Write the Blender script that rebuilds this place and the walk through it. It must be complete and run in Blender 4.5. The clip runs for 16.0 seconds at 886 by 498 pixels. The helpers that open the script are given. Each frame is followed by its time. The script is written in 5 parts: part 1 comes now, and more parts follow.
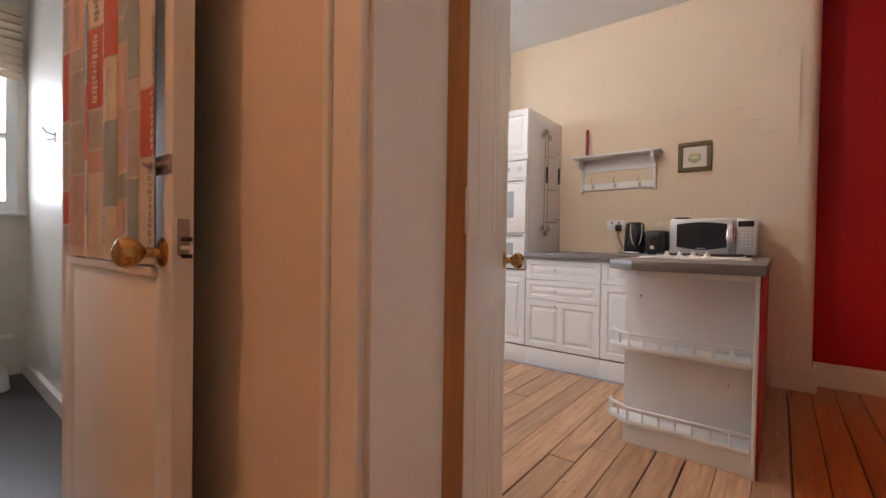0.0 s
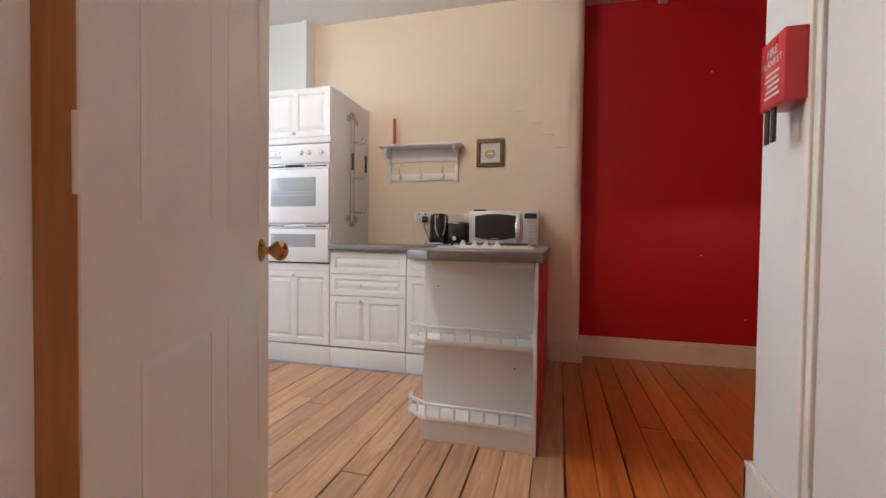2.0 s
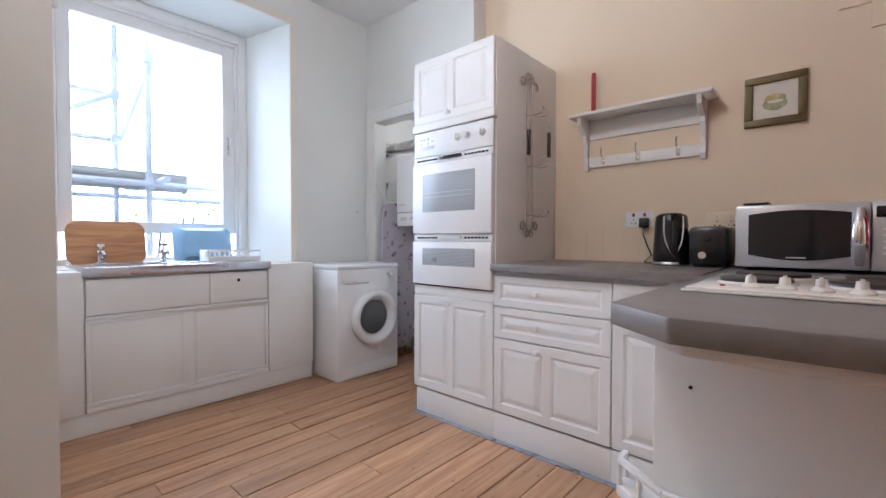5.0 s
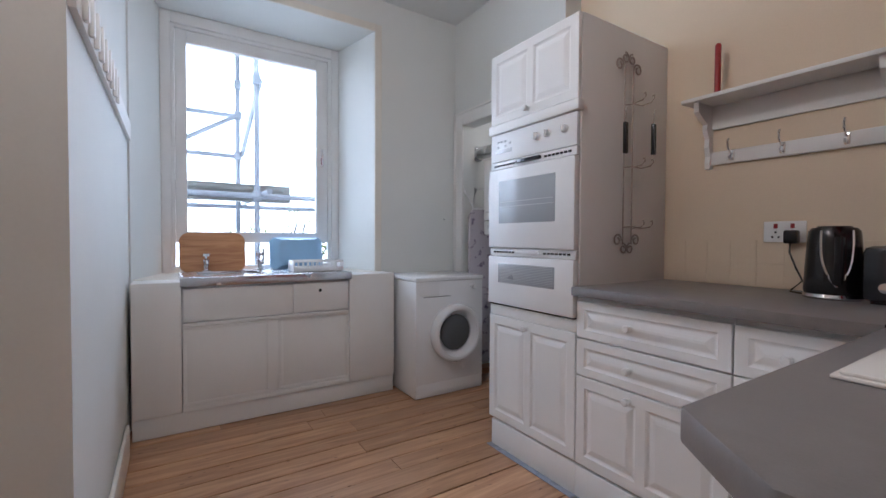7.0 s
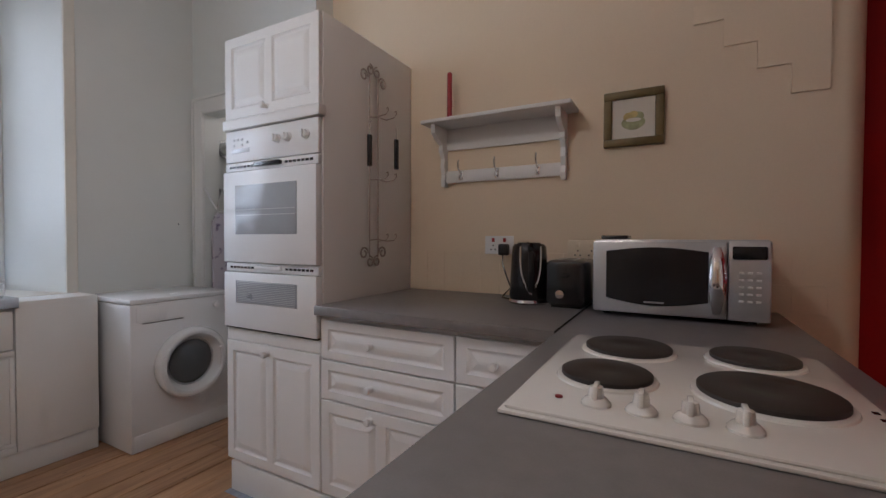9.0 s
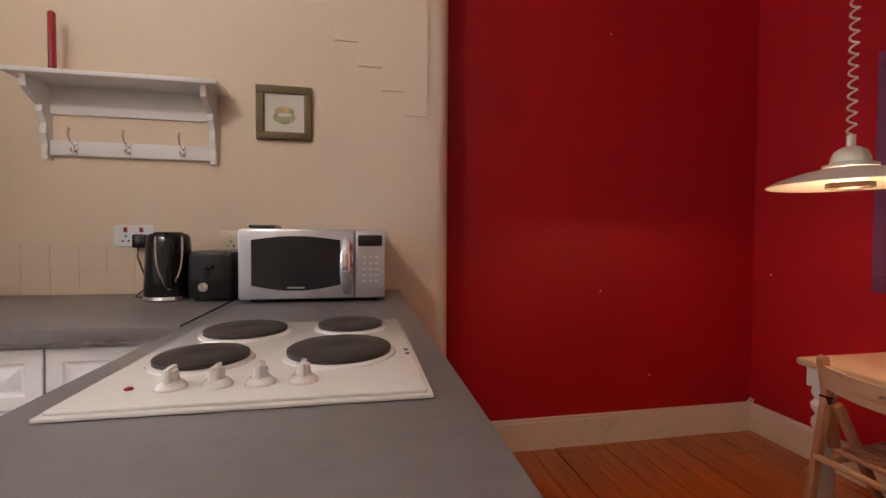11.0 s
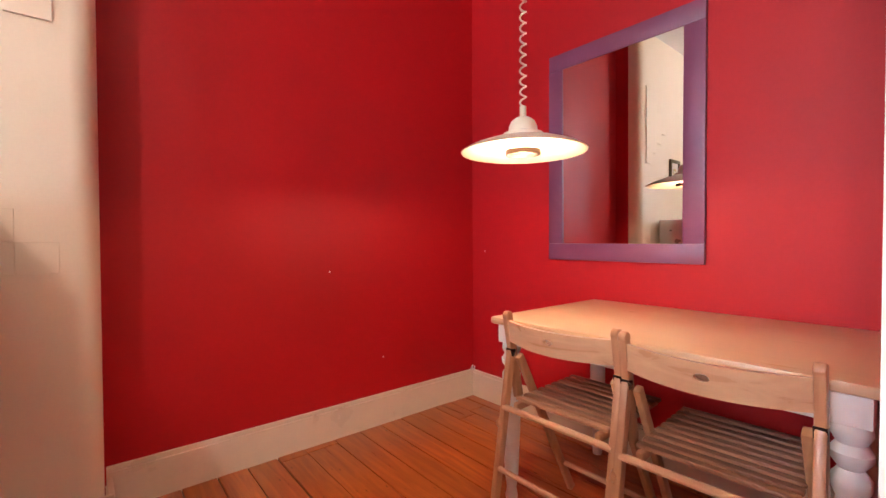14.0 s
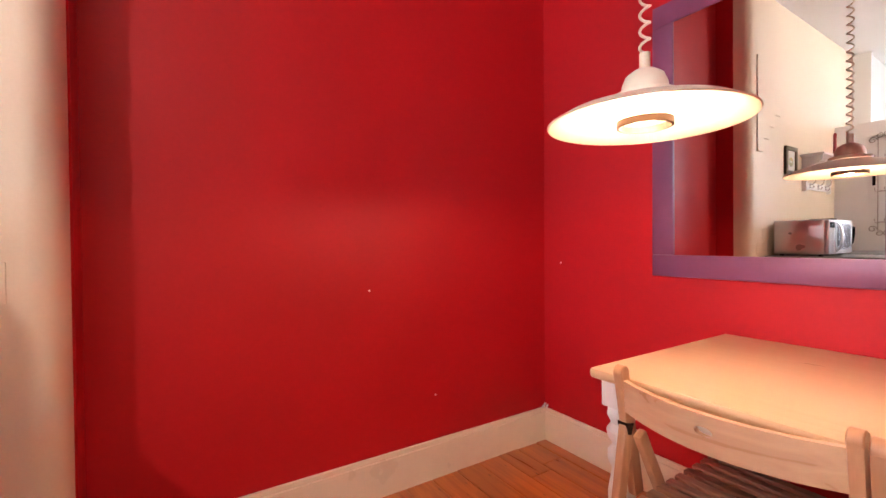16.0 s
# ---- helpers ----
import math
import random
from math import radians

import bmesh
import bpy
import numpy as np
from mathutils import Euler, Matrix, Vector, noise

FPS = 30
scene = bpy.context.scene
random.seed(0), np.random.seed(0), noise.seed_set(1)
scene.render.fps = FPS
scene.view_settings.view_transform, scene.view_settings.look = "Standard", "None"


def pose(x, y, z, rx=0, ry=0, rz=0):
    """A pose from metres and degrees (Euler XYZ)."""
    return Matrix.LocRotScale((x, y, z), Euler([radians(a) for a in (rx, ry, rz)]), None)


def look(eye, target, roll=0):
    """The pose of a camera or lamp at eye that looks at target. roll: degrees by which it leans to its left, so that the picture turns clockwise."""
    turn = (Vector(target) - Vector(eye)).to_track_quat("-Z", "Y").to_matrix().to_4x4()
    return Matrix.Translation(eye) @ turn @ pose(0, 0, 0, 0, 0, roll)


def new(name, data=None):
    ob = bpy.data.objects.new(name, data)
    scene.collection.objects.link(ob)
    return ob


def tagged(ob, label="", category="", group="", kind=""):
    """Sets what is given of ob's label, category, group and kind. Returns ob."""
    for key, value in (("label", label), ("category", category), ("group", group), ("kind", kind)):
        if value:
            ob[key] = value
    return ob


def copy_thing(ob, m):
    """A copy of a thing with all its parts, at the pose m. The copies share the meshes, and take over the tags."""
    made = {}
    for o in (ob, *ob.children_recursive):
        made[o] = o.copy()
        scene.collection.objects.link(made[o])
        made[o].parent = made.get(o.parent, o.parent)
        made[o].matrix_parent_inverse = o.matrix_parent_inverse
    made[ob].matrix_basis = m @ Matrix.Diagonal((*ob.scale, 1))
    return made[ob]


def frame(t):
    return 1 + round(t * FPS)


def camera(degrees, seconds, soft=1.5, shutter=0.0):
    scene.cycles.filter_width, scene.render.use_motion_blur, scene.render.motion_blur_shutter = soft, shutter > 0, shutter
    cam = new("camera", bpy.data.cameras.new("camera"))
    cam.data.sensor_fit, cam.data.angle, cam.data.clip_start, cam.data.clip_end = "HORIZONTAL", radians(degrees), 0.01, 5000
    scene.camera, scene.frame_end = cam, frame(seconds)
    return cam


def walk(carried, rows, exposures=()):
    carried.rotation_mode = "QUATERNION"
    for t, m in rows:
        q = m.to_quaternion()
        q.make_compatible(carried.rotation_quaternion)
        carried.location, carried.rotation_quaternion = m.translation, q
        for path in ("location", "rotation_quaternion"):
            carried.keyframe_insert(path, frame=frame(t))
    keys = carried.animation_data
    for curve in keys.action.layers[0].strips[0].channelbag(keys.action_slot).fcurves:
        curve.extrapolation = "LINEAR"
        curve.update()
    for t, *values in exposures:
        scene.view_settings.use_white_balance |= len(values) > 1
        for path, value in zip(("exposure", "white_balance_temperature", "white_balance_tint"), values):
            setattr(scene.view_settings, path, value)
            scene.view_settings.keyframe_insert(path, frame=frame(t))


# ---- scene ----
cam = camera(92.3, 16.0)
PATH = [
    (0, (0.957, 0.548, 0.984), (-0.28, 2.119, 0.95), 0.9),
    (0.5, (1.037, 0.578, 0.979), (-0.034, 2.266, 0.93), 1.2),
    (1, (1.03, 0.621, 0.965), (0.155, 2.419, 0.915), 1.1),
    (1.5, (0.999, 0.719, 0.966), (0.328, 2.602, 0.915), 0.8),
    (2, (0.979, 0.852, 0.961), (0.461, 2.783, 0.913), 0.7),
    (2.5, (0.931, 1.035, 0.956), (0.492, 2.986, 0.923), 0.5),
    (3, (0.89, 1.213, 1.003), (0.407, 3.153, 0.954), 0.5),
    (3.5, (0.844, 1.397, 1.021), (0.193, 3.287, 0.967), 0.4),
    (4, (0.79, 1.582, 1.026), (-0.103, 3.371, 0.977), 0.2),
    (4.5, (0.7, 1.759, 1.029), (-0.431, 3.408, 0.983), 0.2),
    (5, (0.608, 1.899, 1.035), (-0.727, 3.388, 0.99), 0.1),
    (5.2, (0.585, 1.935, 1.035), (-0.804, 3.374, 0.993), 0.1),
    (7.3, (0.555, 2.287, 1.128), (-1.136, 3.354, 1.08), 0.3),
    (7.5, (0.549, 2.314, 1.138), (-1.109, 3.43, 1.092), 0.2),
    (8, (0.55, 2.362, 1.165), (-0.98, 3.649, 1.117), 0.2),
    (8.5, (0.559, 2.418, 1.177), (-0.727, 3.949, 1.13), 0.3),
    (9, (0.581, 2.45, 1.174), (-0.371, 4.208, 1.13), 0.2),
    (9.5, (0.622, 2.457, 1.174), (0.042, 4.37, 1.125), 0.3),
    (10, (0.666, 2.452, 1.177), (0.444, 4.439, 1.125), 0.3),
    (10.2, (0.691, 2.439, 1.183), (0.596, 4.436, 1.122), 0.2),
    (12.3, (0.847, 2.459, 1.057), (1.77, 4.233, 1.026), 0.2),
    (12.5, (0.873, 2.465, 1.051), (1.854, 4.208, 1.014), 0.0),
    (13, (0.977, 2.51, 1.017), (2.097, 4.167, 0.979), -0.1),
    (13.5, (1.069, 2.543, 1.007), (2.286, 4.13, 0.968), -0.2),
    (14, (1.129, 2.579, 1.013), (2.409, 4.115, 0.974), -0.2),
    (14.5, (1.196, 2.637, 1.02), (2.496, 4.157, 0.982), -0.3),
    (15, (1.258, 2.708, 1.028), (2.566, 4.221, 0.991), -0.1),
    (15.5, (1.338, 2.845, 1.041), (2.6, 4.396, 1.004), 0.1),
    (16, (1.391, 2.984, 1.052), (2.468, 4.669, 1.022), -0.4),
]
EXPOSURES = [(0, -1.1, 6300, 18), (2.0, -0.95, 6100, 15), (3.5, -0.95, 5700, 14), (5.2, -1.1, 5600, 16), (7.3, -1.8, 5600, 16), (9.0, -2.1, 6000, 18), (10.2, -1.55, 6400, 20),
             (12.3, -0.55, 6200, 20), (13.5, 0.1, 6200, 20), (16, 0.35, 6200, 22)]
walk(cam, [(t, look(eye, target, roll)) for t, eye, target, roll in PATH], EXPOSURES)

# ---- world and large lights ----
world = bpy.data.worlds.new("sky")
scene.world = world
world.use_nodes = True
wn = world.node_tree.nodes
sky = wn.new("ShaderNodeTexSky")
sky.sky_type, sky.sun_disc = "NISHITA", False
sky.sun_elevation, sky.sun_rotation = radians(40), radians(200)
sky.dust_density = 3.0
wn["Background"].inputs["Strength"].default_value = 0.15
world.node_tree.links.new(sky.outputs["Color"], wn["Background"].inputs["Color"])


def lamp(name, kind, power, colour, m, **props):
    data = bpy.data.lights.new(name, kind)
    data.energy, data.color = power, colour
    for key, value in props.items():
        if key == "size": data.size = value
        if key == "size_y": data.shape = "RECTANGLE"; data.size_y = value
        if key == "radius": data.shadow_soft_size = value
        if key == "angle": data.angle = value
        if key == "spot": data.spot_size = value
    ob = new(name, data)
    ob.matrix_world = m
    return ob


lamp("sun", "SUN", 0.8, (1.0, 0.95, 0.88), look((0, 0, 0), (-0.45, 0.55, -0.75)), angle=radians(12))
lamp("kitchen_bulb", "POINT", 96, (1.0, 0.91, 0.79), pose(-0.4, 2.33, 2.70), radius=0.05)
lamp("window_daylight", "AREA", 2300, (0.80, 0.91, 1.0), look((-5.3, 1.8, 2.7), (0, 1.8, 2.7)), size=5.6, size_y=4.6)
lamp("bathroom_daylight", "AREA", 60, (0.92, 0.96, 1.0), look((-3.45, 0.68, 1.7), (0, 0.4, 1.2)), size=0.8, size_y=1.1)
# Closet lamp is added to brighten the recess; no source is known there.
lamp("closet_bulb", "POINT", 5, (1.0, 0.93, 0.84), pose(-1.98, 4.66, 2.12), radius=0.04)
lamp("pendant_bulb", "POINT", 17, (1.0, 0.72, 0.45), pose(2.335, 3.575, 1.352), radius=0.03)
lamp("hall_bulb", "POINT", 60, (1.0, 0.52, 0.27), pose(-0.25, -0.3, 2.70), radius=0.05)

# ---- materials ----


def material(name, colour, rough=0.5, metal=0.0, vary=0.06, scale=3.0, grain=60.0, bump=0.03, stain=None, coat=0.0, random_tone=0.0):
    """A painted, plastic or metal surface: tone varies at two scales, with fine relief and a little uneven gloss."""
    m = bpy.data.materials.new(name)
    m.use_nodes = True
    n, l = m.node_tree.nodes, m.node_tree.links
    b = n["Principled BSDF"]
    tc = n.new("ShaderNodeTexCoord")
    big, small = n.new("ShaderNodeTexNoise"), n.new("ShaderNodeTexNoise")
    big.inputs["Scale"].default_value, big.inputs["Detail"].default_value = scale, 5
    small.inputs["Scale"].default_value, small.inputs["Detail"].default_value = grain, 3
    l.new(tc.outputs["Object"], big.inputs["Vector"]), l.new(tc.outputs["Object"], small.inputs["Vector"])
    add = n.new("ShaderNodeMath")
    add.operation = "MULTIPLY_ADD"
    l.new(small.outputs["Fac"], add.inputs[0]), l.new(big.outputs["Fac"], add.inputs[2])
    add.inputs[1].default_value = 0.35
    ramp = n.new("ShaderNodeMapRange")
    ramp.inputs["From Min"].default_value, ramp.inputs["From Max"].default_value = 0.4, 0.95
    ramp.inputs["To Min"].default_value, ramp.inputs["To Max"].default_value = 1 - vary, 1 + vary
    l.new(add.outputs[0], ramp.inputs["Value"])
    val = ramp.outputs["Result"]
    if random_tone:
        oi, rr, mu = n.new("ShaderNodeObjectInfo"), n.new("ShaderNodeMapRange"), n.new("ShaderNodeMath")
        rr.inputs["To Min"].default_value, rr.inputs["To Max"].default_value = 1 - random_tone, 1 + random_tone
        l.new(oi.outputs["Random"], rr.inputs["Value"])
        mu.operation = "MULTIPLY"
        l.new(val, mu.inputs[0]), l.new(rr.outputs["Result"], mu.inputs[1])
        val = mu.outputs[0]
    mix = n.new("ShaderNodeVectorMath")
    mix.operation = "SCALE"
    mix.inputs[0].default_value = colour[:3]
    l.new(val, mix.inputs["Scale"])
    out = mix.outputs["Vector"]
    if stain:
        sn, sr, sm = n.new("ShaderNodeTexNoise"), n.new("ShaderNodeMapRange"), n.new("ShaderNodeMix")
        sn.inputs["Scale"].default_value, sn.inputs["Detail"].default_value = stain[3], 8
        sr.inputs["From Min"].default_value, sr.inputs["From Max"].default_value = stain[4], stain[4] + 0.1
        sm.data_type = "RGBA"
        l.new(tc.outputs["Object"], sn.inputs["Vector"]), l.new(sn.outputs["Fac"], sr.inputs["Value"])
        l.new(sr.outputs["Result"], sm.inputs["Factor"]), l.new(out, sm.inputs["A"])
        sm.inputs["B"].default_value = (*stain[:3], 1)
        out = sm.outputs["Result"]
    l.new(out, b.inputs["Base Color"])
    rg = n.new("ShaderNodeMapRange")
    rg.inputs["To Min"].default_value, rg.inputs["To Max"].default_value = max(rough - 0.08, 0.02), min(rough + 0.08, 1)
    l.new(big.outputs["Fac"], rg.inputs["Value"]), l.new(rg.outputs["Result"], b.inputs["Roughness"])
    b.inputs["Metallic"].default_value = metal
    b.inputs["Coat Weight"].default_value = coat
    if bump:
        bp = n.new("ShaderNodeBump")
        bp.inputs["Strength"].default_value, bp.inputs["Distance"].default_value = bump, 0.01
        l.new(add.outputs[0], bp.inputs["Height"]), l.new(bp.outputs["Normal"], b.inputs["Normal"])
    return m


def wood(name, light, dark, rough=0.4, axis="Y", scale=1.0, random_tone=0.15, coat=0.0, knots=0.0):
    """Sawn wood with long grain along one axis, knots and board-to-board tone."""
    m = bpy.data.materials.new(name)
    m.use_nodes = True
    n, l = m.node_tree.nodes, m.node_tree.links
    b = n["Principled BSDF"]
    tc, mp, oi = n.new("ShaderNodeTexCoord"), n.new("ShaderNodeMapping"), n.new("ShaderNodeObjectInfo")
    sc = {"X": (1.2, 16, 16), "Y": (16, 1.2, 16), "Z": (16, 16, 1.2)}[axis]
    mp.inputs["Scale"].default_value = [s * scale for s in sc]
    off = n.new("ShaderNodeVectorMath")
    off.operation = "SCALE"
    off.inputs[0].default_value = (37, 61, 23)
    l.new(oi.outputs["Random"], off.inputs["Scale"]), l.new(off.outputs["Vector"], mp.inputs["Location"])
    l.new(tc.outputs["Object"], mp.inputs["Vector"])
    g = n.new("ShaderNodeTexNoise")
    g.inputs["Scale"].default_value, g.inputs["Detail"].default_value, g.inputs["Distortion"].default_value = 2.2, 8, 0.8
    l.new(mp.outputs["Vector"], g.inputs["Vector"])
    ramp = n.new("ShaderNodeValToRGB")
    ramp.color_ramp.elements[0].position, ramp.color_ramp.elements[1].position = 0.3, 0.68
    ramp.color_ramp.elements[0].color, ramp.color_ramp.elements[1].color = (*dark, 1), (*light, 1)
    l.new(g.outputs["Fac"], ramp.inputs["Fac"])
    out = ramp.outputs["Color"]
    if knots:
        mk, vo, kr, km = n.new("ShaderNodeMapping"), n.new("ShaderNodeTexVoronoi"), n.new("ShaderNodeMapRange"), n.new("ShaderNodeMix")
        mk.inputs["Scale"].default_value = {"X": (1.6, 5, 5), "Y": (5, 1.6, 5), "Z": (5, 5, 1.6)}[axis]
        l.new(off.outputs["Vector"], mk.inputs["Location"]), l.new(tc.outputs["Object"], mk.inputs["Vector"])
        l.new(mk.outputs["Vector"], vo.inputs["Vector"])
        kr.inputs["From Min"].default_value, kr.inputs["From Max"].default_value = 0.04, 0.11
        kr.inputs["To Min"].default_value, kr.inputs["To Max"].default_value = knots, 0.0
        l.new(vo.outputs["Distance"], kr.inputs["Value"])
        km.data_type = "RGBA"
        km.inputs["B"].default_value = (dark[0] * 0.35, dark[1] * 0.3, dark[2] * 0.3, 1)
        l.new(kr.outputs["Result"], km.inputs["Factor"]), l.new(out, km.inputs["A"])
        out = km.outputs["Result"]
    rr, sc2 = n.new("ShaderNodeMapRange"), n.new("ShaderNodeVectorMath")
    rr.inputs["To Min"].default_value, rr.inputs["To Max"].default_value = 1 - random_tone, 1 + random_tone
    sc2.operation = "SCALE"
    l.new(oi.outputs["Random"], rr.inputs["Value"]), l.new(rr.outputs["Result"], sc2.inputs["Scale"]), l.new(out, sc2.inputs[0])
    l.new(sc2.outputs["Vector"], b.inputs["Base Color"])
    rg = n.new("ShaderNodeMapRange")
    rg.inputs["To Min"].default_value, rg.inputs["To Max"].default_value = rough - 0.1, rough + 0.15
    l.new(g.outputs["Fac"], rg.inputs["Value"]), l.new(rg.outputs["Result"], b.inputs["Roughness"])
    b.inputs["Coat Weight"].default_value = coat
    b.inputs["Coat Roughness"].default_value = 0.2
    bp = n.new("ShaderNodeBump")
    bp.inputs["Strength"].default_value, bp.inputs["Distance"].default_value = 0.12, 0.004
    l.new(g.outputs["Fac"], bp.inputs["Height"]), l.new(bp.outputs["Normal"], b.inputs["Normal"])
    return m


def glow(name, colour, strength):
    m = bpy.data.materials.new(name)
    m.use_nodes = True
    b = m.node_tree.nodes["Principled BSDF"]
    b.inputs["Base Color"].default_value = (*colour, 1)
    b.inputs["Emission Color"].default_value, b.inputs["Emission Strength"].default_value = (*colour, 1), strength
    return m


def clear(name, colour, rough=0.0, alpha=1.0):
    m = bpy.data.materials.new(name)
    m.use_nodes = True
    b = m.node_tree.nodes["Principled BSDF"]
    b.inputs["Base Color"].default_value = (*colour, 1)
    b.inputs["Roughness"].default_value, b.inputs["Transmission Weight"].default_value, b.inputs["IOR"].default_value = rough, alpha, 1.45
    return m


WHITE_WALL = material("white_emulsion", (0.74, 0.75, 0.72), 0.75, vary=0.04, scale=1.5, grain=120, bump=0.04)
CREAM_WALL = material("cream_emulsion", (0.77, 0.635, 0.47), 0.6, vary=0.05, scale=1.2, grain=120, bump=0.05)


RED_WALL = material("red_emulsion", (0.43, 0.004, 0.006), 0.56, vary=0.10, scale=1.4, grain=90, bump=0.05, stain=(0.55, 0.2, 0.2, 14.0, 0.79))
RED_WALL.node_tree.nodes["Principled BSDF"].inputs["Specular IOR Level"].default_value = 0.38
HALL_WALL = material("hall_emulsion", (0.72, 0.62, 0.5), 0.55, vary=0.05, scale=1.5, grain=100, bump=0.04)
CEILING = material("ceiling_emulsion", (0.8, 0.8, 0.78), 0.85, vary=0.03, scale=1.2, bump=0.03)
GLOSS = material("white_gloss_paint", (0.78, 0.74, 0.66), 0.36, vary=0.05, scale=3, grain=30, bump=0.012)
SKIRT = material("cream_gloss_paint", (0.78, 0.66, 0.5), 0.3, vary=0.05, scale=5, grain=50, bump=0.03)
UNIT = material("white_foil", (0.82, 0.81, 0.79), 0.38, vary=0.025, scale=4, grain=200, bump=0.01)
UNIT_SIDE = material("white_board", (0.78, 0.765, 0.745), 0.4, vary=0.03, scale=3, grain=200, bump=0.01)
APPLIANCE = material("white_enamel", (0.82, 0.82, 0.82), 0.24, vary=0.02, scale=4, grain=100, bump=0.0, coat=0.15)
WORKTOP = material("grey_laminate", (0.19, 0.172, 0.166), 0.36, vary=0.12, scale=25, grain=300, bump=0.02)
RED_PANEL = material("red_panel_paint", (0.42, 0.012, 0.012), 0.4, vary=0.06, scale=3, bump=0.03)
STEEL = material("stainless_steel", (0.62, 0.62, 0.63), 0.25, metal=1.0, vary=0.06, scale=8, grain=200, bump=0.01)
CHROME = material("chrome", (0.8, 0.8, 0.82), 0.08, metal=1.0, vary=0.02, bump=0.0)
BRASS = material("worn_brass", (0.5, 0.32, 0.13), 0.28, metal=1.0, vary=0.12, scale=30, grain=150, bump=0.02, stain=(0.55, 0.5, 0.42, 40.0, 0.62))
VINYL = material("old_floor_covering", (0.30, 0.33, 0.40), 0.6, vary=0.25, scale=9, bump=0.05, stain=(0.12, 0.09, 0.07, 11.0, 0.55))
IRON = material("wrought_metal", (0.38, 0.33, 0.30), 0.42, metal=0.7, vary=0.1, scale=30, bump=0.05)
BLACK = material("black_plastic", (0.012, 0.012, 0.014), 0.2, vary=0.1, scale=10, bump=0.0)
# Glass greys stand in for reflections on the porthole and oven door.
PORT_GLASS = material("porthole_glass", (0.10, 0.105, 0.11), 0.05, vary=0.05, scale=5, bump=0.0)
OVEN_REFLECTION = material("oven_glass_reflection", (0.36, 0.38, 0.40), 0.16, vary=0.05, scale=5, bump=0.0)
SILVER = material("silver_plastic", (0.55, 0.55, 0.56), 0.3, metal=0.6, vary=0.03, scale=8, bump=0.0)
PLATE = material("cast_iron_plate", (0.028, 0.02, 0.017), 0.55, vary=0.2, scale=12, grain=200, bump=0.05)
HOB_WHITE = material("cream_enamel", (0.8, 0.76, 0.7), 0.14, vary=0.02, bump=0.0)
PURPLE = material("purple_paint", (0.19, 0.055, 0.11), 0.4, vary=0.08, scale=6, grain=80, bump=0.05)
SHADE = material("cream_shade", (0.72, 0.64, 0.48), 0.3, vary=0.03, bump=0.0)
PINE = wood("stripped_pine", (0.56, 0.325, 0.18), (0.35, 0.175, 0.085), 0.38, "Y", 1.0, 0.17, coat=0.12, knots=1.0)
# Alcove boards: varnish tone with the red walls' bounce light mixed into it.
PINE_VARNISH_BOUNCE = wood("varnish_bounce_pine", (0.47, 0.14, 0.025), (0.29, 0.066, 0.011), 0.3, "Y", 1.0, 0.13, coat=0.3, knots=0.8)
BEECH_Y = wood("beech_along_y", (0.60, 0.36, 0.20), (0.50, 0.28, 0.15), 0.28, "Y", 1.0, 0.06, coat=0.25)
BEECH_Z = wood("beech_upright", (0.50, 0.25, 0.12), (0.38, 0.17, 0.08), 0.34, "Z", 1.0, 0.08, coat=0.2)
BOARD_WOOD = wood("chopping_board_wood", (0.55, 0.28, 0.13), (0.36, 0.15, 0.06), 0.5, "Y", 1.2, 0.05)
GLASS = clear("window_glass", (1, 1, 1))
MIRROR = bpy.data.materials.new("mirror_silver")
MIRROR.use_nodes = True
for key, value in (("Base Color", (0.74, 0.74, 0.72, 1)), ("Metallic", 1.0), ("Roughness", 0.0)):
    MIRROR.node_tree.nodes["Principled BSDF"].inputs[key].default_value = value
GOLD_FRAME = material("olive_gilt_frame", (0.12, 0.085, 0.03), 0.45, metal=0.3, vary=0.2, scale=30, grain=150, bump=0.08)
PAPER = material("picture_paper", (0.72, 0.68, 0.6), 0.8, vary=0.03, bump=0.0)
FRUIT = material("faded_green_print", (0.35, 0.36, 0.2), 0.8, vary=0.3, scale=40, bump=0.0)
TILE = material("dark_floor_tile", (0.035, 0.033, 0.033), 0.35, vary=0.2, scale=5, bump=0.03)
CANDLE = material("red_candle_wax", (0.3, 0.012, 0.015), 0.4, vary=0.05, bump=0.0)

EDGE_WOOD = wood("bare_door_edge", (0.42, 0.2, 0.07), (0.3, 0.13, 0.04), 0.5, "Z")
GLOSS_W = material("white_painted_board", (0.8, 0.79, 0.76), 0.35, vary=0.03, scale=3, grain=80, bump=0.03)
FRAME_PAINT = material("window_paint", (0.8, 0.8, 0.79), 0.4, vary=0.03, scale=5, bump=0.02)
TABLE_WHITE = material("table_leg_paint", (0.78, 0.74, 0.68), 0.35, vary=0.04, scale=8, bump=0.02)
BLUE_PLASTIC = material("blue_plastic", (0.30, 0.50, 0.72), 0.35, vary=0.05, scale=5, bump=0.0)
# Galvanised grey, lightened to stand in for the sky's glare.
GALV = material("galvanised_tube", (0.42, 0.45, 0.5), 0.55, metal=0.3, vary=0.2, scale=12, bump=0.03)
GREY_WOOD = wood("weathered_plank", (0.3, 0.3, 0.28), (0.18, 0.18, 0.17), 0.7, "Y")
BEECH_SLAT = wood("worn_beech_slat", (0.38, 0.19, 0.105), (0.22, 0.10, 0.055), 0.36, "Y", 1.0, 0.28, coat=0.15)
BEECH_TOP = wood("beech_tabletop", (0.61, 0.39, 0.225), (0.575, 0.36, 0.20), 0.3, "Y", 1.0, 0.0, coat=0.2)
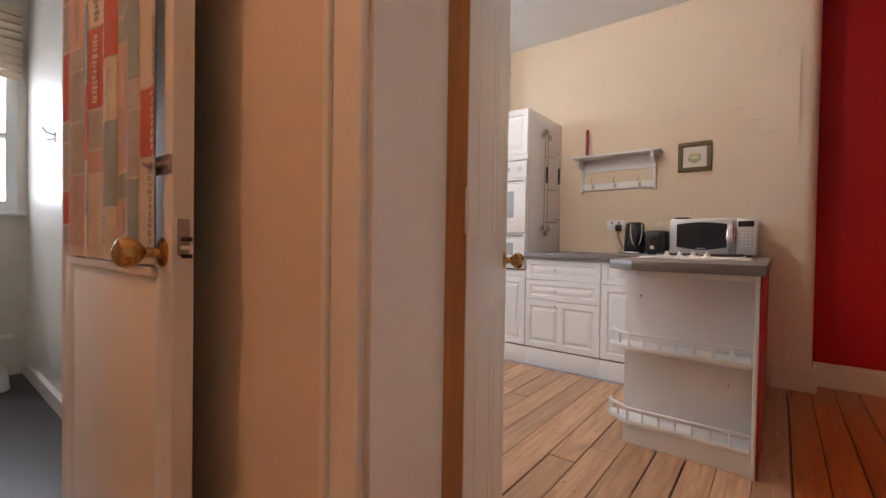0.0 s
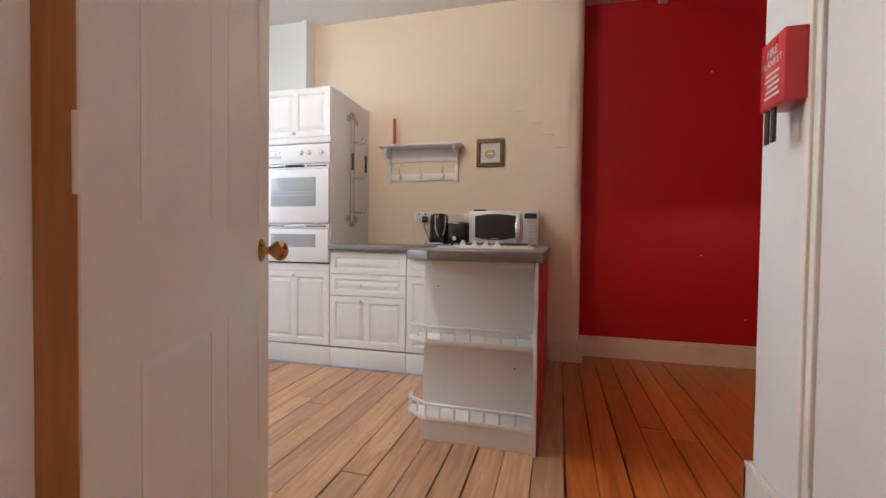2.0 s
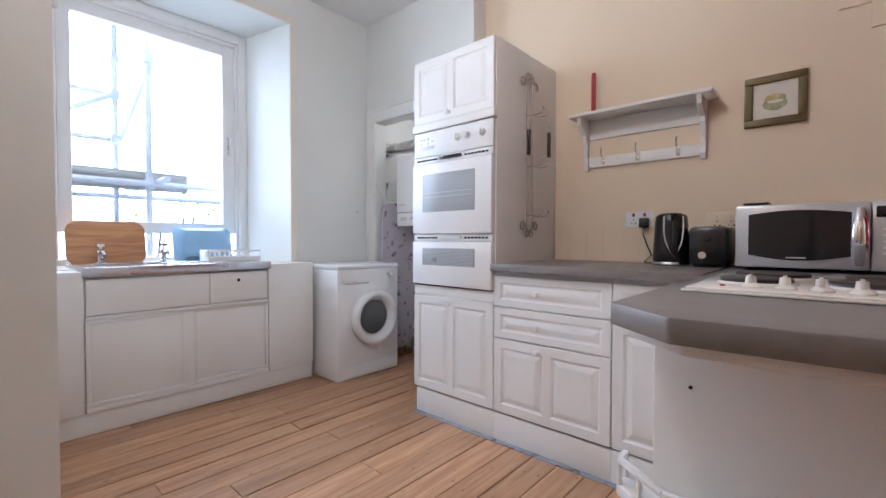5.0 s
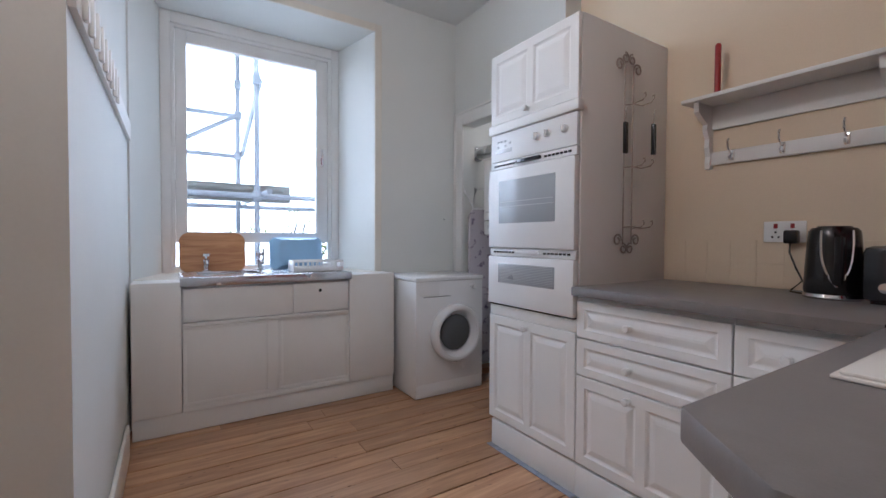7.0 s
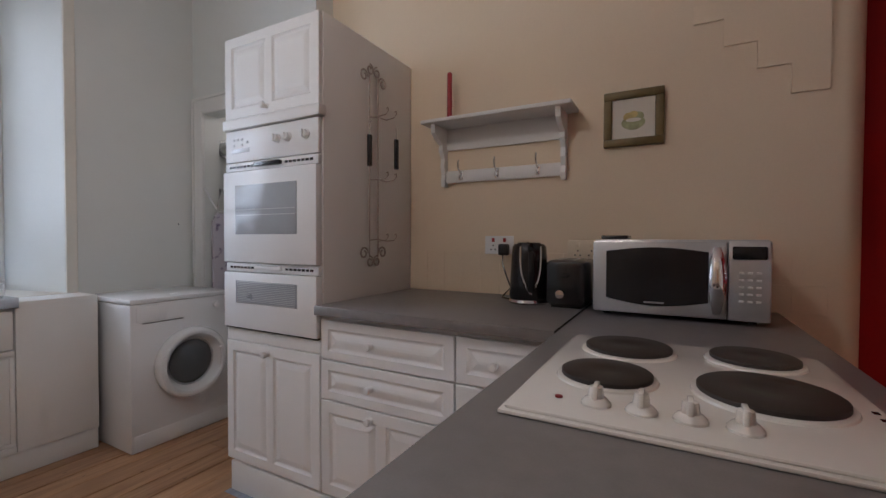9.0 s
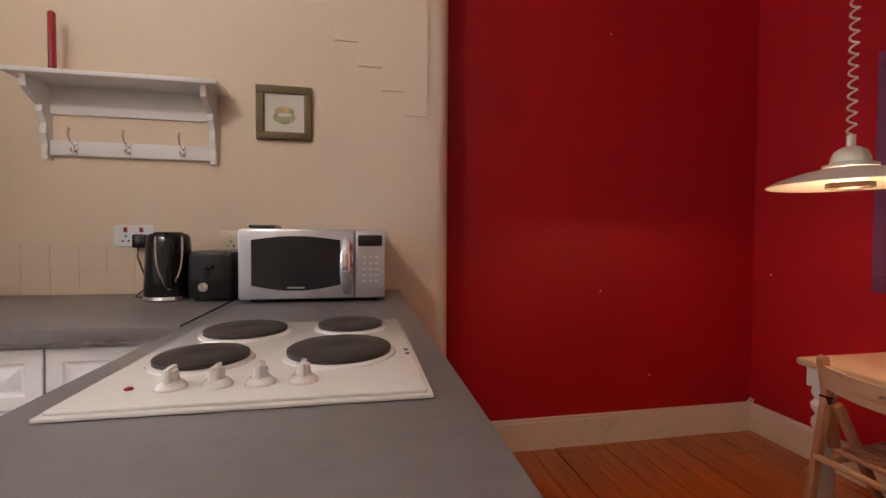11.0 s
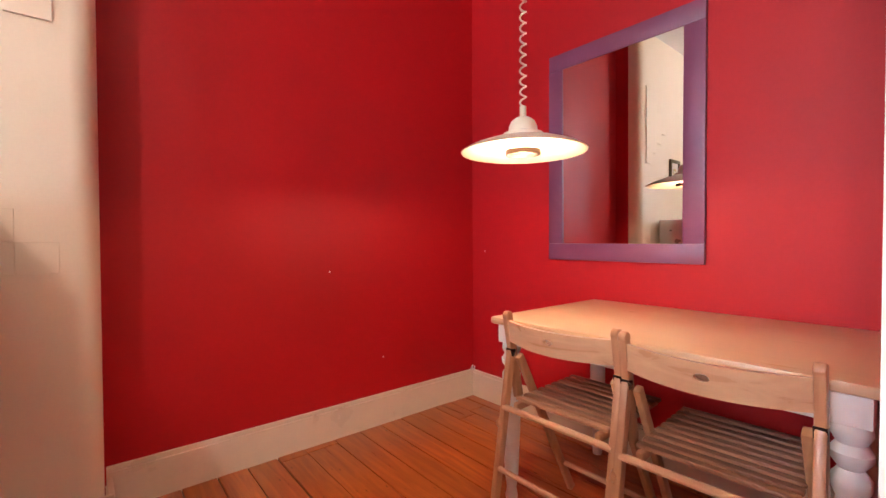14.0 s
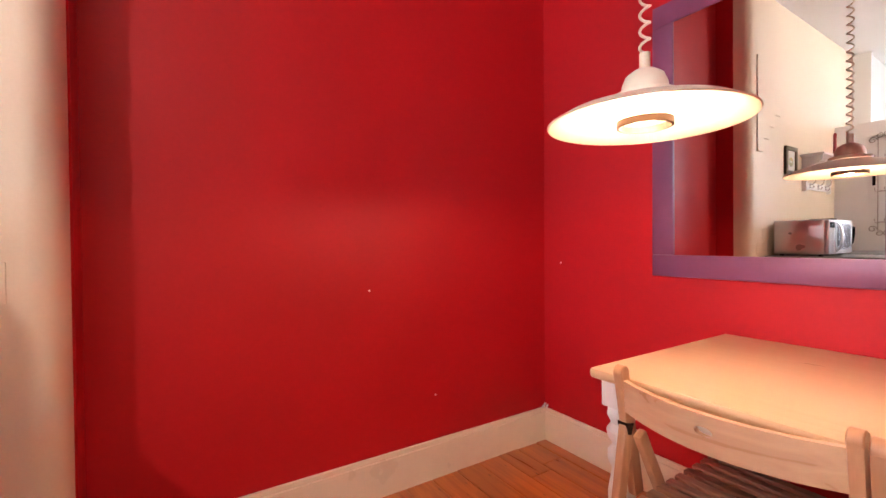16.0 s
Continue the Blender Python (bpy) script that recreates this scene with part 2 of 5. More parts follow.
BEECH_TOP.node_tree.nodes["Bump"].inputs["Strength"].default_value = 0.02
BEECH_Y.node_tree.nodes["Bump"].inputs["Strength"].default_value = 0.05
# Bronze made darker: the ring's unlit outer side is in the colour.
BRONZE_SHADED = material("bronze_with_shade", (0.11, 0.06, 0.035), 0.4, metal=0.4, vary=0.05, scale=20, bump=0.0)
COVER = material("purple_patterned_cover", (0.56, 0.52, 0.57), 0.9, vary=0.05, scale=4, bump=0.05, stain=(0.16, 0.12, 0.2, 16.0, 0.56))
DARK_CLOTH = material("dark_cloth", (0.02, 0.018, 0.02), 0.9, vary=0.2, scale=12, bump=0.1)
FIRE_RED = material("fire_red_plastic", (0.5, 0.02, 0.025), 0.3, vary=0.05, scale=8, bump=0.0)
CLOTH_RED = material("cloth_red", (0.5, 0.14, 0.11), 0.9, vary=0.15, scale=10, bump=0.03)
CLOTH_TEAL = material("cloth_teal", (0.3, 0.37, 0.39), 0.9, vary=0.15, scale=10, bump=0.03)
CLOTH_GREY = material("cloth_grey", (0.44, 0.42, 0.4), 0.9, vary=0.2, scale=10, bump=0.03)
CLOTH_CREAM = material("cloth_cream", (0.64, 0.58, 0.5), 0.9, vary=0.1, scale=10, bump=0.03)
CLOTH_PINK = material("cloth_pink", (0.58, 0.4, 0.35), 0.9, vary=0.15, scale=10, bump=0.03)
BULB = glow("lit_bulb", (1.0, 0.86, 0.62), 5.0)
BRIGHT_SKY = glow("bright_sky", (0.9, 0.96, 1.0), 6.0)

# ---- building helpers ----


def box(bm, x0, x1, y0, y1, z0, z1, bevel=0.0):
    made = bmesh.ops.create_cube(bm, size=1.0)["verts"]
    for v in made:
        v.co = Vector(((x0 + x1) / 2 + v.co.x * (x1 - x0), (y0 + y1) / 2 + v.co.y * (y1 - y0), (z0 + z1) / 2 + v.co.z * (z1 - z0)))
    if bevel:
        edges = {e for v in made for e in v.link_edges}
        bmesh.ops.bevel(bm, geom=list(edges), offset=bevel, segments=2, profile=0.5, affect="EDGES")
    return made


def prism(bm, outline, z0, z1, bevel=0.0):
    """An upright solid over a plan outline (counter-clockwise)."""
    low = [bm.verts.new((x, y, z0)) for x, y in outline]
    high = [bm.verts.new((x, y, z1)) for x, y in outline]
    k = len(outline)
    faces = [bm.faces.new(low[::-1]), bm.faces.new(high)]
    faces += [bm.faces.new((low[i], low[(i + 1) % k], high[(i + 1) % k], high[i])) for i in range(k)]
    if bevel:
        bmesh.ops.bevel(bm, geom=list({e for f in faces for e in f.edges}), offset=bevel, segments=2, profile=0.5, affect="EDGES")


def lathe(bm, profile, steps=32, m=None):
    """A turned solid: (radius, height) pairs round the z axis."""
    rings = []
    made = []
    for r, z in profile:
        ring = [bm.verts.new((r * math.cos(a), r * math.sin(a), z)) for a in (2 * math.pi * i / steps for i in range(steps))] if r > 1e-5 else [bm.verts.new((0, 0, z))]
        rings.append(ring)
        made += ring
    for a, b in zip(rings, rings[1:]):
        for i in range(steps):
            j = (i + 1) % steps
            if len(a) == 1 and len(b) > 1:
                bm.faces.new((a[0], b[j], b[i]))
            elif len(b) == 1 and len(a) > 1:
                bm.faces.new((a[i], a[j], b[0]))
            elif len(a) > 1:
                bm.faces.new((a[i], a[j], b[j], b[i]))
    for ring, flip in ((rings[0], True), (rings[-1], False)):
        if len(ring) > 1:
            bm.faces.new(ring[::-1] if flip else ring)
    if m is not None:
        bmesh.ops.transform(bm, matrix=m, verts=made)
    return made


def tube(bm, points, r, steps=8):
    """A round bar along a line of points."""
    pts = [Vector(p) for p in points]
    rings = []
    for i, p in enumerate(pts):
        d = (pts[min(i + 1, len(pts) - 1)] - pts[max(i - 1, 0)]).normalized()
        side = d.cross(Vector((0, 0, 1)) if abs(d.z) < 0.9 else Vector((1, 0, 0))).normalized()
        up = side.cross(d)
        rings.append([bm.verts.new(p + r * (math.cos(a) * side + math.sin(a) * up)) for a in (2 * math.pi * k / steps for k in range(steps))])
    for a, b in zip(rings, rings[1:]):
        for k in range(steps):
            j = (k + 1) % steps
            bm.faces.new((a[k], a[j], b[j], b[k]))
    bm.faces.new(rings[0][::-1]), bm.faces.new(rings[-1])


def mesh_of(name, bm, mat, smooth=False):
    bmesh.ops.recalc_face_normals(bm, faces=bm.faces)
    me = bpy.data.meshes.new(name)
    bm.to_mesh(me)
    bm.free()
    me.materials.append(mat)
    if smooth:
        me.shade_smooth()
        me.set_sharp_from_angle(angle=radians(35))
    return me


def part(name, bm, mat, parent, label="", smooth=True):
    ob = new(name, mesh_of(name, bm, mat, smooth))
    ob.parent = parent
    if label:
        ob["label"] = label
    return ob


def thing(name, m, label, category, group=""):
    ob = new(name)
    ob.empty_display_size = 0.1
    ob.matrix_world = m
    return tagged(ob, label, category, group)


def boxed(name, dims, mat, parent, bevel=0.003, label=""):
    bm = bmesh.new()
    box(bm, *dims, bevel)
    return part(name, bm, mat, parent, label)


def structure(name, boxes, mat, label="", category="", bevel=0.0):
    bm = bmesh.new()
    for b in boxes:
        box(bm, *b, bevel)
    return tagged(new(name, mesh_of(name, bm, mat)), label, category, kind="structure")


# ---- the large structure ----
CEIL = 2.915
WX, NY, EX, RY, SY, PX = -2.45, 4.40, 3.095, 4.63, 2.04, 1.68   # window wall, shelf wall, mirror wall, red wall, south wall, blanket wall

structure("ceiling", [(-3.6, 3.4, -1.4, 5.6, CEIL, CEIL + 0.12)], CEILING, "smooth white painted plaster ceiling", "ceiling")
structure("subfloor", [(-3.6, 3.4, -1.4, 5.6, -0.2, -0.09)], TILE, "dark gap under the floorboards", "floor")

# shelf wall with the opening of the boiler closet
CL, CR, CT, NW = -2.32, -1.45, 2.045, 4.29
structure("wall_north", [(CR, 1.02, NY, NY + 0.25, -0.05, CEIL)], CREAM_WALL, "cream painted plaster wall above the worktop", "wall")
structure("wall_north_west", [(-3.3, CL, NW, NY, -0.05, CEIL), (CL, -1.27, NW, NY, CT, CEIL)], WHITE_WALL, "white painted plaster wall round the closet opening", "wall")
bm = bmesh.new()
corner = [(1.02, NY), (1.09, NY)] + [(1.09 + 0.07 * math.sin(a), NY + 0.07 - 0.07 * math.cos(a)) for a in (radians(15 * k) for k in range(1, 7))] + [(1.16, RY), (1.16, RY + 0.1), (1.02, RY + 0.1)]
prism(bm, corner, -0.05, CEIL)
tagged(new("wall_corner", mesh_of("wall_corner", bm, CREAM_WALL, True)), "cream plaster wall end with a rounded corner", "wall", kind="structure")
structure("wall_red_return", [(1.158, 1.166, NY + 0.11, RY, -0.05, CEIL)], RED_WALL, "red painted return of the alcove wall", "wall")
structure("wall_red", [(1.165, EX + 0.2, RY, RY + 0.2, -0.05, CEIL)], RED_WALL, "deep red painted alcove wall", "wall")
structure("wall_mirror", [(EX, EX + 0.2, 2.4, RY, -0.05, CEIL)], RED_WALL, "red painted wall behind the mirror", "wall")
structure("wall_red_south", [(PX + 0.14, EX, 2.48, 2.58, -0.05, CEIL)], RED_WALL, "red painted side wall of the alcove", "wall")
structure("wall_blanket", [(PX, PX + 0.14, 2.31, 2.62, -0.05, CEIL), (PX, PX + 0.14, -1.3, 1.45, -0.05, CEIL), (PX, PX + 0.14, 1.45, 2.31, 2.06, CEIL)], WHITE_WALL, "white painted partition wall end", "wall")

# window wall with splayed reveals
WL, WR, FL, FR, SILL, HEAD, GX = 2.05, 3.55, 2.19, 3.437, 0.855, 2.67, -2.93
bm = bmesh.new()
prism(bm, [(WX, WR), (WX, NY), (GX - 0.2, NY), (GX - 0.2, FR), (GX, FR)], -0.05, CEIL)
prism(bm, [(WX, 1.9), (WX, WL), (GX, FL), (GX - 0.2, FL), (GX - 0.2, 1.9)], -0.05, CEIL)
ring = [(WX, WL), (WX, WR), (GX, FR), (GX - 0.2, FR), (GX - 0.2, FL), (GX, FL)]
prism(bm, ring, HEAD, CEIL)
prism(bm, ring, -0.05, SILL)
tagged(new("wall_west", mesh_of("wall_west", bm, WHITE_WALL)), "white painted thick wall with splayed window reveals", "wall", kind="structure")
structure("wall_south", [(WX - 0.3, -0.77, 1.9, SY, -0.05, CEIL)], WHITE_WALL, "white painted kitchen side wall", "wall")
structure("wall_nook", [(-0.88, -0.772, 0.87, 1.9, -0.05, CEIL), (-0.88, -0.772, -1.3, 0.1, -0.05, CEIL), (-0.88, -0.772, 0.1, 0.87, 2.03, CEIL)], HALL_WALL, "cream painted wall beside the bathroom door", "wall")

# wall of the kitchen doorway
DL, DR, DT, DY0, DY1 = 0.493, 1.40, 2.05, 0.975, 1.14
structure("wall_hall", [(-0.772, DL - 0.03, DY0, DY1, -0.05, CEIL), (DR + 0.03, PX, DY0, DY1, -0.05, CEIL), (DL - 0.03, DR + 0.03, DY0, DY1, DT + 0.03, CEIL)], HALL_WALL, "cream painted hall wall round the kitchen doorway", "wall")
structure("wall_hall_south", [(-0.88, PX + 0.14, -1.4, -1.3, -0.05, CEIL)], HALL_WALL, "cream painted end wall of the hall", "wall")
structure("door_lining", [(DL - 0.03, DL, DY0 - 0.005, DY1 + 0.005, -0.02, DT), (DR, DR + 0.03, DY0 - 0.005, DY1 + 0.005, -0.02, DT), (DL - 0.03, DR + 0.03, DY0 - 0.005, DY1 + 0.005, DT, DT + 0.03)], GLOSS, "white gloss timber door lining with chips", "door frame", 0.002)
bm = bmesh.new()
for x0, x1, d in ((DL - 0.10, DL - 0.085, 0.022), (DL - 0.085, DL - 0.045, 0.014), (DL - 0.045, DL - 0.012, 0.02)):
    box(bm, x0, x1, DY0 - d, DY0, -0.02, DT + 0.05, 0.003)
for x0, x1, d in ((DR + 0.012, DR + 0.045, 0.02), (DR + 0.045, DR + 0.085, 0.014), (DR + 0.085, DR + 0.10, 0.022)):
    box(bm, x0, x1, DY0 - d, DY0, -0.02, DT + 0.05, 0.003)
box(bm, DL - 0.10, DR + 0.10, DY0 - 0.024, DY0, DT + 0.05, DT + 0.13, 0.004)
tagged(new("trim_kitchen_door", mesh_of("trim_kitchen_door", bm, GLOSS)), "moulded cream gloss door surround", "trim", kind="structure")
# bathroom and closet shells
structure("wall_bathroom_west", [(-3.35, -3.25, -1.3, 0.3, -0.05, CEIL), (-3.35, -3.25, 1.05, 1.2, -0.05, CEIL), (-3.35, -3.25, 0.3, 1.05, -0.05, 1.15), (-3.35, -3.25, 0.3, 1.05, 2.2, CEIL)], GLOSS, "glossy cream bathroom wall round the window", "wall")
structure("wall_bathroom_north", [(-3.25, -0.88, 1.1, 1.2, -0.05, CEIL)], GLOSS, "glossy cream bathroom wall", "wall")
structure("wall_bathroom_south", [(-3.35, -0.88, -1.4, -1.3, -0.05, CEIL)], GLOSS, "glossy cream bathroom end wall", "wall")
structure("bathroom_floor", [(-3.25, -0.80, -1.3, 1.1, -0.03, 0.002)], TILE, "dark tiled bathroom floor", "floor")
structure("bathroom_skirting", [(-3.25, -0.88, 1.07, 1.10, 0.0, 0.09)], GLOSS, "low white bathroom skirting", "skirting", 0.004)
structure("wall_closet", [(-2.6, CR + 0.35, NY + 0.55, NY + 0.65, -0.05, CEIL), (-2.6, -2.42, NY, NY + 0.55, -0.05, CEIL), (CR + 0.25, CR + 0.35, NY + 0.25, NY + 0.55, -0.05, CEIL), (-2.42, CR, NY, NY + 0.25, 2.2, 2.3), (-2.42, CR + 0.25, NY + 0.25, NY + 0.55, 2.2, 2.3)], WHITE_WALL, "plain plastered closet wall", "wall")

# trims
SH = 0.16


def skirting(name, runs, mat, label):
    bm = bmesh.new()
    for x0, x1, y0, y1 in runs:
        box(bm, x0, x1, y0, y1, -0.02, SH - 0.02, 0.002)
        sx, sy = (0, 0.006) if x1 - x0 > y1 - y0 else (0.006, 0)
        box(bm, x0 + sx * 0.5, x1 - sx * 0.5, y0 + sy, y1 - sy * 0.0, SH - 0.02, SH, 0.004)
    return tagged(new(name, mesh_of(name, bm, mat)), label, "skirting", kind="structure")


skirting("baseboard_red_wall", [(1.166, EX, RY - 0.022, RY)], SKIRT, "cream gloss skirting along the red wall")
skirting("baseboard_mirror_wall", [(EX - 0.022, EX, 2.6, RY - 0.022)], SKIRT, "cream gloss skirting under the mirror wall")
skirting("baseboard_corner", [(0.935, 1.185, NY - 0.024, NY), (1.163, 1.187, NY, NY + 0.12)], SKIRT, "cream gloss skirting round the wall end")
skirting("baseboard_partition", [(PX - 0.022, PX, 2.30, 2.64), (PX - 0.022, PX + 0.14, 2.62, 2.642)], GLOSS, "white gloss skirting of the partition")
skirting("baseboard_nook", [(-0.772, -0.75, 1.14, 2.04), (-2.1, -0.752, SY, SY + 0.02)], GLOSS, "cream gloss skirting of the side wall")
structure("trim_closet", [(CL - 0.115, CL - 0.001, NW - 0.014, NW, 0, CT + 0.115), (CL - 0.001, -1.28, NW - 0.014, NW, CT + 0.001, CT + 0.115), (CL - 0.115, CL - 0.095, NW - 0.024, NW - 0.014, 0, CT + 0.115), (CL - 0.095, -1.28, NW - 0.024, NW - 0.014, CT + 0.095, CT + 0.115), (CL - 0.018, CL - 0.001, NW - 0.02, NW - 0.014, 0, CT + 0.018)], GLOSS_W, "white painted surround of the closet opening", "trim", 0.003)
structure("trim_window", [(WX, WX + 0.014, WR, WR + 0.055, SILL, HEAD + 0.055), (WX, WX + 0.014, WL + 0.02, WR, HEAD, HEAD + 0.055)], GLOSS, "white gloss bead round the window reveal", "trim", 0.004)
structure("pipe_boxing", [(-1.278, -1.228, NW - 0.03, NY, 2.1, CEIL)], WHITE_WALL, "painted boxed pipe running to the ceiling", "trim", 0.003)
# cupboard door frame in the partition
bm = bmesh.new()
for y0, y1, d in ((2.285, 2.312, 0.02), (2.255, 2.285, 0.012), (2.24, 2.255, 0.02)):
    box(bm, PX - d, PX, y0, y1, -0.02, 2.1, 0.003)
box(bm, PX - 0.02, PX, 1.45, 2.312, 2.04, 2.12, 0.003)
tagged(new("trim_cupboard", mesh_of("trim_cupboard", bm, GLOSS)), "moulded white gloss cupboard door surround", "trim", kind="structure")


def knob(name, parent, place, axis, r=0.016, mat=None, label=""):
    """A turned knob whose stem points along axis ('-y', '+x', '-x')."""
    bm = bmesh.new()
    lathe(bm, [(r * 0.9, 0), (r * 0.55, r * 0.3), (r * 0.5, r * 0.9), (r * 0.95, r * 1.3), (r, r * 1.8), (r * 0.75, r * 2.2), (0, r * 2.35)], 20)
    turn = {"-y": pose(0, 0, 0, 90), "+x": pose(0, 0, 0, 0, 90), "-x": pose(0, 0, 0, 0, -90), "+y": pose(0, 0, 0, -90), "+z": pose(0, 0, 0)}[axis]
    bmesh.ops.transform(bm, matrix=Matrix.Translation(place) @ turn, verts=bm.verts)
    return part(name, bm, mat or UNIT, parent, label)


def panelled(name, parent, x0, x1, z0, z1, y, mat, fields, thick=0.019, rail=0.055, groove=0.007, label=""):
    """A slab facing -y with raised and fielded panels; fields: (x0, x1, z0, z1) shares of the slab."""
    bm = bmesh.new()
    quad = lambda p: bm.faces.new([bm.verts.new(q) for q in p])
    ch = 0.003
    ring = lambda u0, w0, u1, w1, yy: [(u0, yy, w0), (u1, yy, w0), (u1, yy, w1), (u0, yy, w1)]

    def band(p, q):
        for k in range(4):
            n = (k + 1) % 4
            quad((p[k], p[n], q[n], q[k]))

    band(ring(x0, z0, x1, z1, y + thick), ring(x0, z0, x1, z1, y + ch))
    band(ring(x0, z0, x1, z1, y + ch), ring(x0 + ch, z0 + ch, x1 - ch, z1 - ch, y))
    quad(ring(x0, z0, x1, z1, y + thick))
    f0, f1 = z0 + fields[0][2], z0 + fields[0][3]
    quad(ring(x0 + ch, z0 + ch, x1 - ch, f0, y)), quad(ring(x0 + ch, f1, x1 - ch, z1 - ch, y))
    left = x0 + ch
    m = rail * 0.34
    for a, b, c, d in fields:
        u0, u1 = x0 + a, x0 + b
        quad(ring(left, f0, u0, f1, y))
        left = u1
        cuts = [(0.0, 0.0), (0.25 * m, 0.0045), (0.55 * m, groove), (0.8 * m, groove), (1.5 * m, 0.003), (2.1 * m, 0.0005)]
        loops = [ring(u0 + t, f0 + t, u1 - t, f1 - t, y + dep) for t, dep in cuts]
        for p, q in zip(loops, loops[1:]):
            band(p, q)
        quad(loops[-1])
    quad(ring(left, f0, x1 - ch, f1, y))
    bmesh.ops.remove_doubles(bm, verts=bm.verts, dist=0.00002)
    return part(name, bm, mat, parent, label, smooth=False)


def two_fields(w, h, edge=0.045):
    half = w / 2
    return [(edge, half - edge * 0.45, edge, h - edge), (half + edge * 0.45, w - edge, edge, h - edge)]


# ---- kitchen units ----
FY = 3.722
tall = thing("tall_oven_unit", pose(-1.268, FY, 0), "tall white cabinet housing a built-in double oven", "cabinet")
TW, TD = 0.595, NY - FY
boxed("carcass", (0, TW, 0.022, TD - 0.002, 0.14, 2.095), UNIT_SIDE, tall)
boxed("plinth", (0.025, TW, 0.002, 0.021, -0.02, 0.130), UNIT, tall)
d = panelled("door", tall, 0.003, TW - 0.003, 0.142, 0.703, 0, UNIT, two_fields(TW - 0.006, 0.56))
knob("handle", d, (TW / 2 - 0.01, 0, 0.668), "-y", 0.015)
d = panelled("upper_door", tall, 0.003, TW - 0.003, 1.722, 2.092, 0, UNIT, two_fields(TW - 0.006, 0.37))
knob("handle", d, (TW / 2 - 0.01, 0, 1.752), "-y", 0.015)
boxed("pelmet", (-0.002, TW + 0.008, -0.012, 0.03, 1.672, 1.718), UNIT, tall, 0.005)
boxed("filler", (0.002, TW - 0.002, 0.006, 0.022, 0.706, 0.765), UNIT, tall)

oven = thing("double_oven", pose(-1.262, FY, 0), "white built-in electric double oven with glazed doors", "oven")
OW = 0.583
boxed("control_panel", (0, OW, 0.0, 0.02, 1.524, 1.668), APPLIANCE, oven, 0.004)
for kx in (0.345, 0.41, 0.515):
    bm = bmesh.new()
    lathe(bm, [(0.021, 0), (0.021, 0.004), (0.017, 0.006), (0.016, 0.02), (0, 0.021)], 20, pose(kx, 0, 1.605, 90))
    box(bm, kx - 0.003, kx + 0.003, -0.027, -0.015, 1.59, 1.62, 0.001)
    part("dial", bm, APPLIANCE, oven, "white turning control knob")
for kx, kz in ((0.06, 1.625), (0.085, 1.625), (0.06, 1.60), (0.115, 1.60), (0.115, 1.625), (0.15, 1.61)):
    boxed("button", (kx - 0.007, kx + 0.007, -0.003, 0.002, kz - 0.005, kz + 0.005), SILVER, oven, 0.001)
boxed("clock_display", (0.045, 0.165, -0.0015, 0.001, 1.565, 1.585), SILVER, oven, 0.001)


def oven_door(name, z0, z1, gz0, gz1, gx0=0.085, gx1=0.475, racks=True):
    dd = boxed(name, (0, OW, -0.014, 0.02, z0, z1), APPLIANCE, oven, 0.004)
    boxed("glass", (gx0, gx1, -0.0158, -0.012, gz0, gz1), OVEN_REFLECTION, dd, 0.001, "oven window glass, its reflection put in as grey")
    n = 9 if racks else 13
    for i in range(n):
        zz = gz0 + (gz1 - gz0) * (i + 0.5) / n
        if racks and i not in (3, 4):
            continue
        boxed("shelf_bar", (gx0 + 0.01, gx1 - 0.01, -0.0172, -0.0150, zz - 0.0014, zz + 0.0014), SILVER, dd, 0)
    return dd


up = oven_door("main_door", 1.068, 1.478, 1.195, 1.415)
low = oven_door("grill_door", 0.770, 1.022, 0.885, 0.985, racks=False)
for zz, owner in ((1.482, up), (1.026, low)):
    boxed("vent_strip", (0, OW, 0.0, 0.02, zz, zz + 0.038), APPLIANCE, owner, 0.002)
    for k in range(7):
        for side in (0.03, OW - 0.19):
            boxed("vent_slot", (side + k * 0.024, side + k * 0.024 + 0.017, -0.002, 0.004, zz + 0.014, zz + 0.024), BLACK, owner, 0.0)
    boxed("grip", (0.21, OW - 0.21, -0.016, 0.01, zz + 0.012, zz + 0.03), APPLIANCE if zz < 1.2 else BLACK, owner, 0.004)
boxed("lower_trim", (0, OW, -0.004, 0.02, 0.762, 0.768), BLACK, oven, 0.001)


def base_unit(x, w, label, narrow=False):
    u = thing("base_unit", pose(x, FY, 0), label, "cabinet", "base units under the worktop")
    boxed("carcass", (0.001, w - 0.001, 0.022, TD - 0.002, 0.14, 0.87), UNIT_SIDE, u)
    boxed("plinth", (0.001, w - 0.001, 0.002, 0.021, -0.02, 0.130), UNIT, u)
    for z0, z1 in ((0.692, 0.85),) if narrow else ((0.692, 0.85), (0.53, 0.686)):
        dr = panelled("drawer", u, 0.003, w - 0.003, z0, z1, 0, UNIT, [(0.04, w - 0.046, 0.035, z1 - z0 - 0.035)])
        knob("handle", dr, (w * 0.42, 0, (z0 + z1) / 2), "-y", 0.015)
    top = 0.686 if narrow else 0.524
    fields = [(0.045, w - 0.051, 0.045, top - 0.142 - 0.045)] if narrow else two_fields(w - 0.006, top - 0.142)
    dd = panelled("door", u, 0.003, w - 0.003, 0.142, top, 0, UNIT, fields)
    knob("handle", dd, (w * 0.42, 0, top - 0.034), "-y", 0.015)
    return u


structure("trim_floor_edge", [(-1.25, 0.30, FY - 0.03, FY + 0.006, -0.0085, -0.0055)], VINYL, "strip of old grey-blue floor covering along the plinth", "trim", 0.001)
base_unit(-0.673, 0.612, "white base cabinet with two drawers and a panelled door")
